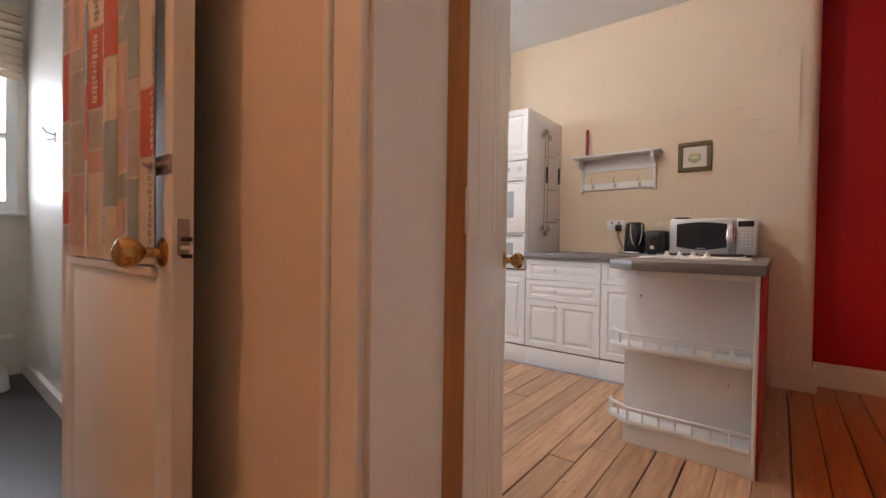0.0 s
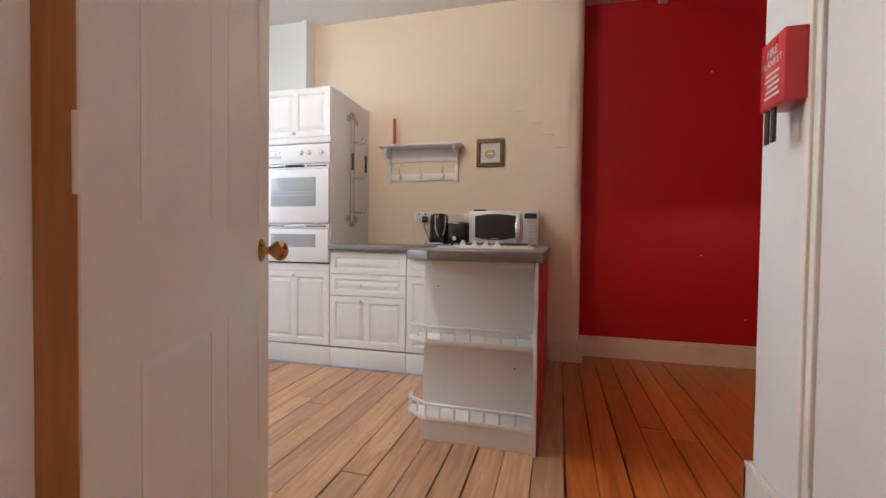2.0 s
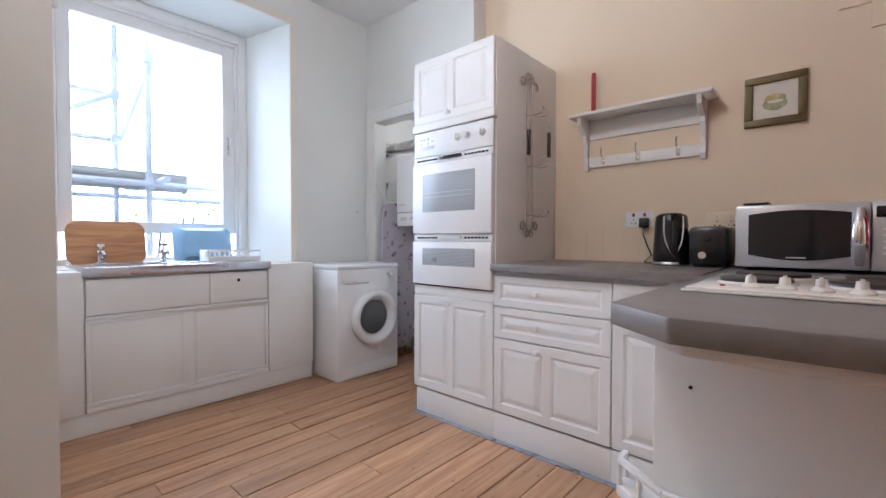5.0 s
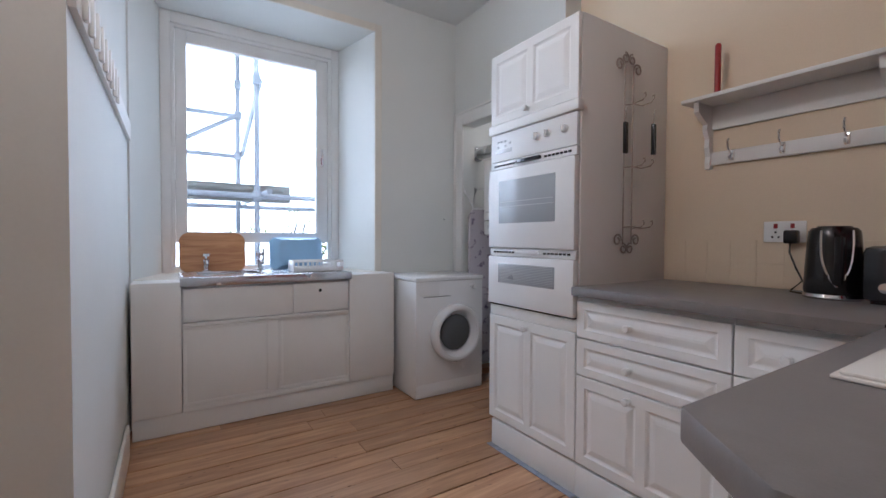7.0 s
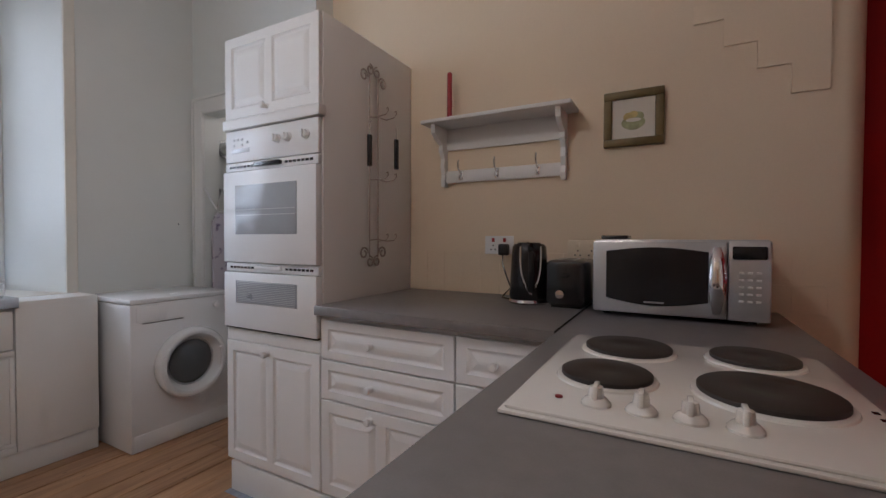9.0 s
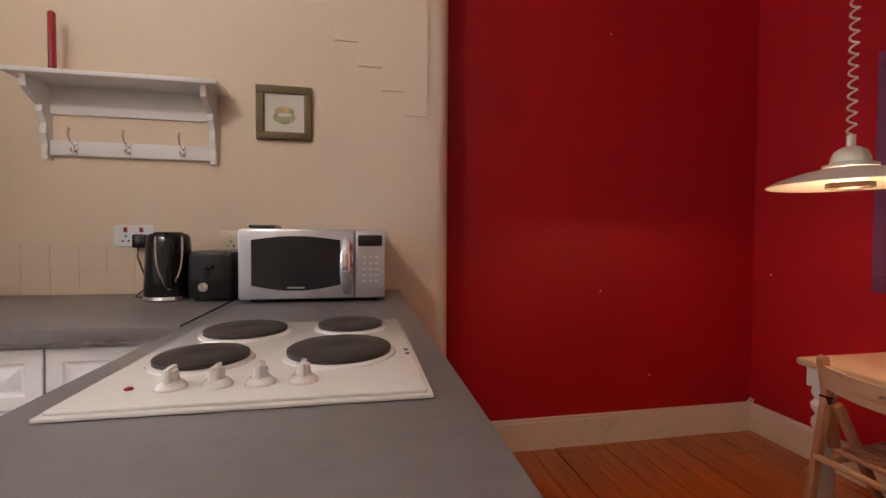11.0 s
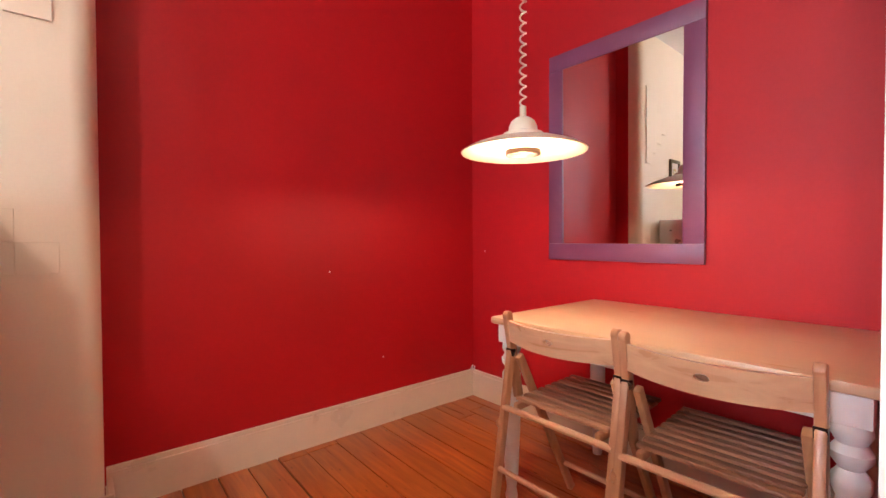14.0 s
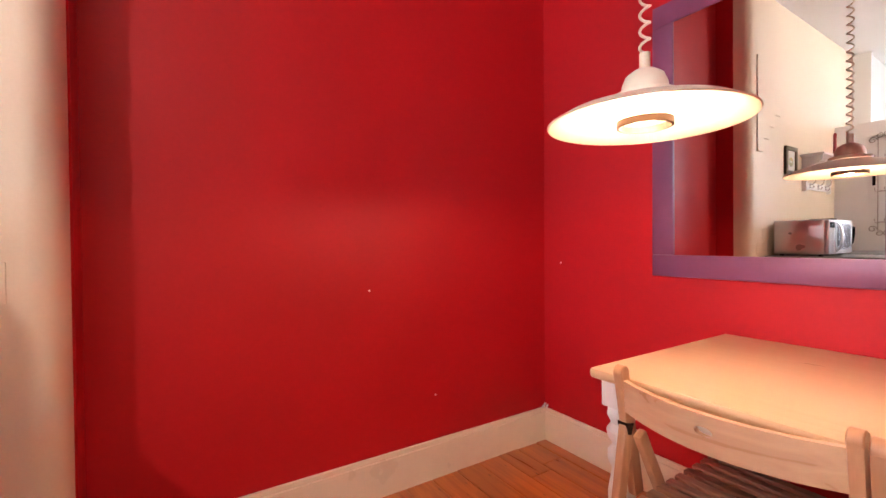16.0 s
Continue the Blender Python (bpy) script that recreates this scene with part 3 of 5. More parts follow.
base_unit(-0.061, 0.345, "narrow white base cabinet beside the peninsula", True)

bm = bmesh.new()
prism(bm, [(-0.672, 3.685), (0.283, 3.685), (0.283, NY - 0.002), (-0.672, NY - 0.002)], 0.872, 0.91, 0.005)
wt = thing("worktop", pose(0, 0, 0), "grey laminate worktop running round the corner", "worktop")
part("main_top", bm, WORKTOP, wt)
bm = bmesh.new()
prism(bm, [(0.286, NY - 0.002), (0.286, 2.765), (0.42, 2.655), (0.925, 2.68), (0.925, NY - 0.002)], 0.864, 0.91, 0.006)
part("peninsula_top", bm, WORKTOP, wt)
boxed("joint_strip", (0.2815, 0.2875, 3.68, NY - 0.003, 0.900, 0.9115), BLACK, wt, 0.0, "dark metal joint strip")

# peninsula with its open end shelves
pen = thing("peninsula_unit", pose(0, 0, 0), "white peninsula cabinet with open gallery-railed end shelves", "cabinet")
boxed("carcass", (0.335, 0.884, 2.945, 3.74, 0.09, 0.863), UNIT_SIDE, pen)
boxed("rear_carcass", (0.288, 0.884, 3.745, NY - 0.003, 0.09, 0.863), UNIT_SIDE, pen)
boxed("end_panel", (0.326, 0.884, 2.925, 2.943, -0.02, 0.863), UNIT, pen)
boxed("side_panel", (0.885, 0.9015, 2.775, NY - 0.003, -0.02, 0.863), UNIT, pen)
boxed("red_side", (0.902, 0.9095, 2.785, NY - 0.003, -0.02, 0.863), RED_PANEL, pen, 0.002, "red painted outer side panel")
boxed("plinth", (0.36, 0.885, 2.80, 2.924, -0.02, 0.088), UNIT, pen)
plan = [(0.262, 2.924), (0.262, 2.875), (0.375, 2.79), (0.884, 2.79), (0.884, 2.924)]
for z in (0.088, 0.462):
    bm = bmesh.new()
    prism(bm, plan, z - 0.008, z + 0.02, 0.009)
    sh = part("shelf", bm, UNIT, pen)
    bm = bmesh.new()
    rail = [Vector((0.270, 2.92, 0)), Vector((0.270, 2.878, 0)), Vector((0.380, 2.797, 0)), Vector((0.880, 2.797, 0))]
    zt = z + 0.082
    for a, b in zip(rail, rail[1:]):
        d = (b - a).normalized()
        nrm = Vector((-d.y, d.x, 0)) * 0.007
        quad = [a + nrm, a - nrm, b - nrm, b + nrm]
        prism(bm, [(p.x, p.y) for p in quad], zt - 0.013, zt, 0.003)
    part("gallery_rail", bm, UNIT, sh, "white gallery rail")
    posts = [rail[1], rail[1].lerp(rail[2], 0.5), rail[2]] + [rail[2].lerp(rail[3], k / 7) for k in range(1, 8)] + [rail[0]]
    for p in posts:
        bm = bmesh.new()
        lathe(bm, [(0.0065, 0), (0.0065, 0.008), (0.0042, 0.014), (0.0065, 0.03), (0.0042, 0.046), (0.0065, 0.053)], 8, Matrix.Translation((p.x, p.y, z + 0.0195)))
        part("spindle", bm, UNIT, sh)
bm = bmesh.new()
prism(bm, [(0.31, 2.94), (0.31, 2.80), (0.43, 2.705), (0.884, 2.725), (0.884, 2.94)], 0.836, 0.8635, 0.006)
part("top_moulding", bm, UNIT, pen)
for px, pz in ((0.40, 0.72), (0.79, 0.335)):
    bm = bmesh.new()
    lathe(bm, [(0.004, 0), (0.004, 0.003), (0, 0.004)], 10, pose(px, 2.925, pz, 90))
    part("screw_hole", bm, BLACK, pen)

# ---- hob and worktop things ----
hob = thing("electric_hob", pose(0.348, 3.055, 0.911), "cream enamel electric hob with four sealed plates", "hob")
bm = bmesh.new()
box(bm, 0, 0.515, 0, 0.572, 0.0, 0.006, 0.002), box(bm, 0.008, 0.507, 0.008, 0.564, 0.005, 0.012, 0.004)
part("surface", bm, HOB_WHITE, hob)
for cx, cy, r in ((0.145, 0.443, 0.09), (0.128, 0.217, 0.078), (0.382, 0.470, 0.078), (0.368, 0.232, 0.098)):
    bm = bmesh.new()
    lathe(bm, [(r + 0.010, 0), (r + 0.008, 0.004), (r + 0.001, 0.006)], 48, Matrix.Translation((cx, cy, 0.0115)))
    part("plate_rim", bm, HOB_WHITE, hob)
    bm = bmesh.new()
    lathe(bm, [(r, 0.002), (r, 0.013), (r - 0.004, 0.0155), (r * 0.3, 0.0155), (r * 0.27, 0.0145), (0, 0.0145)], 48, Matrix.Translation((cx, cy, 0.0115)))
    part("plate", bm, PLATE, hob, "black cast iron hot plate")
for kx in (0.132, 0.195, 0.257, 0.320):
    bm = bmesh.new()
    lathe(bm, [(0.022, 0), (0.022, 0.004), (0.017, 0.010), (0.012, 0.012), (0.010, 0.028), (0, 0.030)], 20, Matrix.Translation((kx, 0.075, 0.0115)))
    box(bm, kx - 0.004, kx + 0.004, 0.06, 0.09, 0.022, 0.044, 0.002)
    part("dial", bm, HOB_WHITE, hob, "cream control knob")
bm = bmesh.new()
lathe(bm, [(0.006, 0), (0.006, 0.003), (0, 0.005)], 12, Matrix.Translation((0.075, 0.078, 0.0115)))
part("pilot_light", bm, CANDLE, hob, "red pilot light")
for ky in (0.20, 0.23):
    boxed("marking", (0.492, 0.500, ky, ky + 0.012, 0.0115, 0.0125), BLACK, hob, 0)

mw = thing("microwave", pose(0.33, 4.045, 0.911), "silver microwave oven with a dark door window", "microwave")
MW, MH = 0.512, 0.262
boxed("body", (0, MW, 0.02, 0.32, 0.012, MH + 0.004), SILVER, mw, 0.006)
bm = bmesh.new()
box(bm, 0.0, 0.40, -0.012, 0.02, 0.014, MH, 0.008)
door = part("door", bm, SILVER, mw)
bm = bmesh.new()
arc = [(0.045 + 0.305 * k / 12, 0.226 + 0.014 * math.sin(math.pi * k / 12)) for k in range(13)] + [(0.35 - 0.305 * k / 12, 0.064 - 0.020 * math.sin(math.pi * k / 12)) for k in range(13)]
low_v = [bm.verts.new((x, -0.0145, z)) for x, z in arc]
back_v = [bm.verts.new((x, -0.006, z)) for x, z in arc]
bm.faces.new(low_v)
for k in range(len(arc)):
    j = (k + 1) % len(arc)
    bm.faces.new((low_v[k], low_v[j], back_v[j], back_v[k]))
part("window", bm, BLACK, door, "curved dark glass door window", smooth=False)
boxed("brand_bar", (0.165, 0.225, -0.0165, -0.0140, 0.053, 0.058), SILVER, door, 0)
bm = bmesh.new()
rows = []
for k in range(11):
    f = k / 10
    z, out = 0.03 + 0.212 * f, -0.012 - 0.034 * math.sin(math.pi * f) ** 0.6
    half = 0.012 + 0.012 * math.sin(math.pi * f)
    rows.append([bm.verts.new((0.372 + half * math.cos(a), out + 0.009 * math.sin(a), z)) for a in (2 * math.pi * i / 12 for i in range(12))])
for p, q in zip(rows, rows[1:]):
    for i in range(12):
        bm.faces.new((p[i], p[(i + 1) % 12], q[(i + 1) % 12], q[i]))
bm.faces.new(rows[0][::-1]), bm.faces.new(rows[-1])
part("handle", bm, CHROME, door, "bowed chrome door handle")
boxed("panel", (0.402, MW, -0.010, 0.02, 0.014, MH), SILVER, mw, 0.006)
boxed("display", (0.412, MW - 0.012, -0.0125, -0.009, 0.205, 0.245), BLACK, mw, 0.004)
for r in range(5):
    for c in range(3):
        boxed("key", (0.430 + c * 0.022, 0.443 + c * 0.022, -0.0108, -0.009, 0.072 + r * 0.022, 0.079 + r * 0.022), APPLIANCE, mw, 0.0005)
for fx in (0.04, MW - 0.04):
    for fy in (0.05, 0.28):
        bm = bmesh.new()
        lathe(bm, [(0.014, 0), (0.012, 0.013)], 12, Matrix.Translation((fx, fy, 0)))
        part("foot", bm, BLACK, mw)
tin = thing("baking_tray", pose(0.345, 4.12, 0.911 + MH + 0.005), "small dark tray lying on the microwave", "tray")
boxed("tray", (0.0, 0.09, 0, 0.15, 0, 0.014), BLACK, tin, 0.003)

ket = thing("kettle", pose(0.05, 4.19, 0.911, 0, 0, 112), "black jug kettle with a chrome trim on its base", "kettle")
bm = bmesh.new()
lathe(bm, [(0.080, 0), (0.084, 0.008), (0.080, 0.018), (0.0, 0.02)], 32)
part("base", bm, CHROME, ket)
bm = bmesh.new()
lathe(bm, [(0.078, 0.019), (0.081, 0.03), (0.078, 0.10), (0.073, 0.19), (0.069, 0.235), (0.060, 0.246), (0, 0.249)], 36)
part("body", bm, BLACK, ket)
bm = bmesh.new()
for a in (0.242, 0.247):
    lathe(bm, [(0.05, a), (0.045, a + 0.005), (0, a + 0.006)], 24)
part("lid", bm, BLACK, ket)
bm = bmesh.new()
tube(bm, [(-0.05, 0, 0.236), (-0.095, 0, 0.238), (-0.112, 0, 0.21), (-0.112, 0, 0.15), (-0.102, 0, 0.09), (-0.078, 0, 0.06)], 0.014, 12)
part("handle", bm, BLACK, ket)
bm = bmesh.new()
tube(bm, [(0.05, 0, 0.215), (0.085, 0, 0.232), (0.096, 0, 0.243)], 0.016, 10)
part("spout", bm, BLACK, ket)
for s_ in (-1, 1):
    bm = bmesh.new()
    ring = []
    for k in range(15):
        z = 0.236 - 0.19 * k / 14
        a = radians(180 + s_ * (34 * (1 - (k / 14) ** 3)))
        rr = 0.0705 + 0.0115 * (0.236 - z) / 0.206
        ring.append((rr * math.cos(a), rr * math.sin(a), z))
    tube(bm, ring, 0.0042, 6)
    part("trim", bm, CHROME, ket, "chrome trim line")
toa = thing("toaster", pose(0.14, 4.10, 0.911), "black two-slice toaster with a round dial", "toaster")
bm = bmesh.new()
box(bm, 0.0, 0.155, 0.0, 0.25, 0.008, 0.185, 0.022)
part("body", bm, BLACK, toa)
boxed("slots", (0.04, 0.055, 0.05, 0.21, 0.183, 0.187), STEEL, toa, 0.001)
boxed("slots", (0.095, 0.11, 0.05, 0.21, 0.183, 0.187), STEEL, toa, 0.001)
boxed("lever", (0.066, 0.09, -0.016, 0.004, 0.12, 0.135), BLACK, toa, 0.003)
bm = bmesh.new()
lathe(bm, [(0.017, 0), (0.016, 0.012), (0, 0.013)], 20, pose(0.06, 0.0, 0.055, 90))
part("dial", bm, CHROME, toa)
boxed("feet", (0.02, 0.135, 0.02, 0.23, 0, 0.01), BLACK, toa, 0.001)


def socket_plate(x, z, w, label, mat, switch):
    s = thing("wall_socket", pose(x, NY, z), label, "socket", "sockets above the worktop")
    boxed("plate", (0, w, -0.010, 0.0, 0, 0.088), mat, s, 0.003)
    for cx in (w * 0.3, w * 0.7):
        boxed("rocker", (cx - 0.007, cx + 0.007, -0.014, -0.008, 0.058, 0.078), switch, s, 0.002)
        for dx, dz in ((0, 0.042), (-0.011, 0.022), (0.011, 0.022)):
            boxed("pin_hole", (cx + dx - 0.0035, cx + dx + 0.0035, -0.0108, -0.009, dz - 0.0035, dz + 0.0035), BLACK, s, 0)
    return s


socket_plate(-0.235, 1.105, 0.146, "white double wall socket with red switches", APPLIANCE, CANDLE)
socket_plate(0.165, 1.085, 0.146, "cream double wall socket behind the toaster", SKIRT, SKIRT)
plug = thing("plug", pose(-0.13, NY - 0.011, 1.125), "black plug with a flex running down", "plug")
boxed("body", (-0.025, 0.025, -0.035, 0, -0.025, 0.03), BLACK, plug, 0.008)
bm = bmesh.new()
tube(bm, [(0, -0.03, -0.02), (0.005, -0.05, -0.06), (0.03, -0.06, -0.12), (0.055, -0.07, -0.17), (0.03, -0.10, -0.205), (0.04, -0.14, -0.208), (0.09, -0.18, -0.208)], 0.0035, 6)
part("flex", bm, BLACK, plug)

# ---- wall shelf, candle, picture ----
ws = thing("wall_shelf", pose(-0.515, NY, 1.445), "white wooden wall shelf with brackets and coat hooks", "shelf")
SWD, SZ = 0.72, 0.292
boxed("top_board", (0, SWD, -0.165, 0, SZ, SZ + 0.018), UNIT, ws, 0.004)
boxed("upper_rail", (0.06, SWD - 0.06, -0.012, 0, SZ - 0.11, SZ), UNIT, ws)
boxed("hook_rail", (0.062, SWD - 0.062, -0.018, 0, 0.018, 0.078), UNIT, ws, 0.004)
for bx in (0.045, SWD - 0.07):
    bm = bmesh.new()
    side = [(0, 0), (-0.03, 0.0), (-0.034, 0.03), (-0.028, 0.06), (-0.04, 0.10), (-0.036, 0.14), (-0.06, 0.18), (-0.055, 0.205), (-0.10, 0.225), (-0.135, 0.25), (-0.14, SZ), (0, SZ)]
    left = [bm.verts.new((bx, y, z)) for y, z in side]
    right = [bm.verts.new((bx + 0.022, y, z)) for y, z in side]
    bm.faces.new(left), bm.faces.new(right[::-1])
    for k in range(len(side)):
        j = (k + 1) % len(side)
        bm.faces.new((left[k], left[j], right[j], right[k]))
    part("bracket", bm, UNIT, ws, "white shaped bracket", smooth=False)
for hx in (0.155, 0.345, 0.545):
    bm = bmesh.new()
    box(bm, hx - 0.009, hx + 0.009, -0.021, -0.017, 0.03, 0.075, 0.002)
    tube(bm, [(hx, -0.018, 0.06), (hx, -0.04, 0.065), (hx, -0.06, 0.085), (hx, -0.062, 0.11), (hx, -0.052, 0.122)], 0.004, 8)
    tube(bm, [(hx, -0.018, 0.04), (hx, -0.035, 0.03), (hx, -0.045, 0.035), (hx, -0.048, 0.048)], 0.004, 8)
    part("hook", bm, CHROME, ws, "chrome double coat hook")
can = thing("candle", pose(-0.40, 4.325, 1.445 + SZ + 0.0185), "tall dark red candle standing on the shelf", "candle")
bm = bmesh.new()
lathe(bm, [(0.013, 0), (0.0125, 0.235), (0.009, 0.24), (0, 0.238)], 20)
part("wax", bm, CANDLE, can)
bm = bmesh.new()
tube(bm, [(0, 0, 0.237), (0.001, 0, 0.245)], 0.0012, 6)
part("wick", bm, BLACK, can)

pic = thing("framed_picture", pose(0.312, NY, 1.566), "small framed fruit bowl print in an olive frame", "picture")
PW = 0.23
bm = bmesh.new()
fw = 0.033
for x0, x1, z0, z1 in ((0, PW, 0, fw), (0, PW, PW - fw, PW), (0, fw, fw, PW - fw), (PW - fw, PW, fw, PW - fw)):
    box(bm, x0, x1, -0.022, 0, z0, z1, 0.004)
part("frame", bm, GOLD_FRAME, pic)
boxed("print", (fw - 0.002, PW - fw + 0.002, -0.010, -0.004, fw - 0.002, PW - fw + 0.002), PAPER, pic, 0)
FRUIT_YELLOW = material("faded_yellow_print", (0.55, 0.43, 0.18), 0.8, vary=0.3, scale=40, bump=0.0)
for k, (cx, cz, rx, rz) in enumerate(((0.115, 0.075, 0.022, 0.008), (0.115, 0.097, 0.046, 0.028), (0.098, 0.122, 0.022, 0.018), (0.132, 0.122, 0.024, 0.018), (0.115, 0.131, 0.018, 0.014), (0.116, 0.108, 0.030, 0.008))):
    bm = bmesh.new()
    bm.faces.new([bm.verts.new((cx + rx * math.cos(a), -0.0106 - 0.0003 * k, cz + rz * math.sin(a))) for a in (2 * math.pi * q / 24 for q in range(24))])
    part("drawing", bm, FRUIT_YELLOW if k in (2, 4) else FRUIT if k < 5 else PAPER, pic, "faded fruit bowl drawing", smooth=False)

# stepped tile panel on the wall
st = thing("stepped_panel", pose(0, NY, 0), "cream painted stepped tile panel on the wall", "wall panel")
st["kind"] = "structure"
steps = [(1.052, 1.703, 2.418), (0.944, 1.81, 2.31), (0.8435, 1.911, 2.20), (0.738, 2.015, 2.083)]
lefts = [0.944, 0.8435, 0.738, 0.638]
outline = [(1.052, 1.703), (1.052, 2.418)]
for (x1, z0, z1), x0 in zip(steps, lefts):
    outline += [(x1, z1)] * (x1 < 1.05) + [(x0, z1)]
for (x1, z0, z1), x0 in list(zip(steps, lefts))[::-1]:
    outline += [(x0, z0)] + [(x1, z0)] * (x1 < 1.05)
bm = bmesh.new()
front = [bm.verts.new((x, -0.009, z)) for x, z in outline]
back = [bm.verts.new((x, -0.0005, z)) for x, z in outline]
bm.faces.new(front), bm.faces.new(back[::-1])
for k in range(len(outline)):
    j = (k + 1) % len(outline)
    bm.faces.new((front[k], front[j], back[j], back[k]))
part("tiles", bm, CREAM_WALL, st, smooth=False)

# ---- wine rack on the side of the tall unit ----
rack = thing("wall_rack", pose(-0.672, 4.06, 1.04), "wrought metal scroll bottle rack on the cabinet side", "wine rack")


def scroll(bm, y, z, r, start, turns, way=1):
    pts = []
    for k in range(17):
        a = start + way * turns * 2 * math.pi * k / 16
        rr = r * (1 - 0.62 * k / 16)
        pts.append((0.008, y + rr * math.cos(a), z + rr * math.sin(a)))
    tube(bm, pts, 0.004, 6)


for yy in (-0.03, 0.035):
    bm = bmesh.new()
    tube(bm, [(0.008, yy, 0.05), (0.008, yy, 0.90)], 0.003, 6)
    part("upright", bm, IRON, rack)
for zz, flip in ((0.06, -1), (0.89, 1)):
    bm = bmesh.new()
    for sgn in (-1, 1):
        scroll(bm, sgn * 0.026, zz + flip * 0.03, 0.026, radians(90 if sgn > 0 else 90), 1.2, sgn)
        scroll(bm, sgn * 0.07, zz - flip * 0.01, 0.03, radians(0 if sgn < 0 else 180), 1.2, -sgn)
    part("scroll", bm, IRON, rack)
for zz in (0.13, 0.41, 0.70):
    bm = bmesh.new()
    tube(bm, [(0.008, -0.03, zz), (0.03, 0.01, zz + 0.005), (0.055, 0.035, zz - 0.005), (0.10, 0.035, zz), (0.115, 0.035, zz + 0.015), (0.112, 0.035, zz + 0.03), (0.104, 0.035, zz + 0.026)], 0.003, 6)
    tube(bm, [(0.008, 0.035, zz), (0.03, 0.0, zz), (0.055, -0.03, zz - 0.005), (0.10, -0.03, zz), (0.115, -0.03, zz + 0.015), (0.112, -0.03, zz + 0.03), (0.104, -0.03, zz + 0.026)], 0.003, 6)
    part("bottle_arm", bm, IRON, rack)
for yy, xx in ((-0.095, 0.06), (0.04, 0.11)):
    tool = thing("hanging_tool", pose(-0.672 + xx, 4.06 + yy, 1.50), "kitchen tool with a black handle hung on the rack", "kitchen tool", "tools on the rack")
    boxed("grip", (-0.008, 0.008, -0.011, 0.011, 0.0, 0.14), BLACK, tool, 0.004)
    bm = bmesh.new()
    tube(bm, [(0, 0, 0.138), (0, 0, 0.19), (0, 0.012, 0.205)], 0.0025, 6)
    part("shank", bm, STEEL, tool)

# ---- washing machine ----
wm = thing("washing_machine", pose(-1.965, 3.645, 0), "white front-loading washing machine with a round porthole", "washing machine")
boxed("body", (-0.475, 0, 0, 0.575, 0.005, 0.815), APPLIANCE, wm, 0.008)
boxed("lid", (-0.478, 0.006, -0.003, 0.578, 0.815, 0.845), APPLIANCE, wm, 0.01)
boxed("detergent_drawer", (0.0, 0.004, 0.03, 0.185, 0.715, 0.80), APPLIANCE, wm, 0.002)
boxed("panel_line", (0.0, 0.002, 0.06, 0.28, 0.705, 0.708), BLACK, wm, 0)
knob("programme_dial", wm, (0.0, 0.47, 0.765), "+x", 0.02, APPLIANCE)
boxed("kick_panel", (0.0, 0.003, 0.01, 0.565, 0.02, 0.10), APPLIANCE, wm, 0.001)
PORT = pose(0.0, 0.315, 0.445, 0, 90)
bm = bmesh.new()
lathe(bm, [(0.128, 0.001), (0.2, 0.001), (0.207, 0.02), (0.206, 0.05), (0.198, 0.066), (0.184, 0.073), (0.168, 0.070), (0.156, 0.056), (0.140, 0.018), (0.128, 0.012)], 56, PORT)
port = part("porthole", bm, APPLIANCE, wm, "white round porthole door ring")
bm = bmesh.new()
lathe(bm, [(0.141, 0.016), (0.134, 0.022), (0.126, 0.014)], 48, PORT)
part("seal", bm, SILVER, port, "grey rubber door seal")
bm = bmesh.new()
lathe(bm, [(0.129, 0.016), (0.115, 0.032), (0.09, 0.043), (0.05, 0.05), (0, 0.052)], 48, PORT)
part("glass", bm, PORT_GLASS, port, "dark bowl-shaped glass")
bm = bmesh.new()
grip = [(0.165 * math.cos(a), 0.165 * math.sin(a)) for a in (radians(-22 + 5.5 * k) for k in range(9))]
tube(bm, [(0.074, 0.315 + u, 0.445 + v) for u, v in grip], 0.010, 8)
part("grip", bm, APPLIANCE, port, "white pull grip")
for fx in (-0.43, -0.05):
    for fy in (0.06, 0.52):
        bm = bmesh.new()
        lathe(bm, [(0.02, -0.003), (0.018, 0.013)], 12, Matrix.Translation((fx, fy, 0)))
        part("foot", bm, BLACK, wm)

# ---- sink unit in the window ----
SX = -2.235
su = thing("sink_unit", pose(SX, 2.06, 0), "white painted sink cabinet with sliding doors in the window", "cabinet")
boxed("left_box", (-0.212, 0.0, 0.0, 0.232, 0.12, 0.862), GLOSS_W, su, 0.003)
boxed("right_box", (-0.212, 0.0, 1.215, 1.553, 0.12, 0.862), GLOSS_W, su, 0.003)
boxed("carcass", (-0.262, -0.022, 0.234, 1.213, 0.12, 0.828), UNIT_SIDE, su)
boxed("plinth", (-0.262, -0.012, 0.0, 1.553, 0.003, 0.118), GLOSS_W, su)
boxed("drawer", (-0.022, -0.004, 0.24, 0.838, 0.632, 0.822), GLOSS_W, su, 0.003)
dr = boxed("small_drawer", (-0.022, -0.004, 0.842, 1.208, 0.632, 0.822), GLOSS_W, su, 0.003)
bm = bmesh.new()
lathe(bm, [(0.011, 0), (0.009, 0.002), (0, 0.001)], 16, pose(-0.004, 1.015, 0.768, 0, 90))
part("finger_hole", bm, BLACK, dr)
boxed("door_rail", (-0.022, 0.003, 0.238, 1.21, 0.605, 0.626), GLOSS_W, su, 0.003)
boxed("sliding_door", (-0.012, -0.002, 0.236, 0.745, 0.152, 0.603), GLOSS_W, su, 0.002)
boxed("sliding_door", (-0.021, -0.013, 0.70, 1.212, 0.152, 0.603), GLOSS_W, su, 0.002)
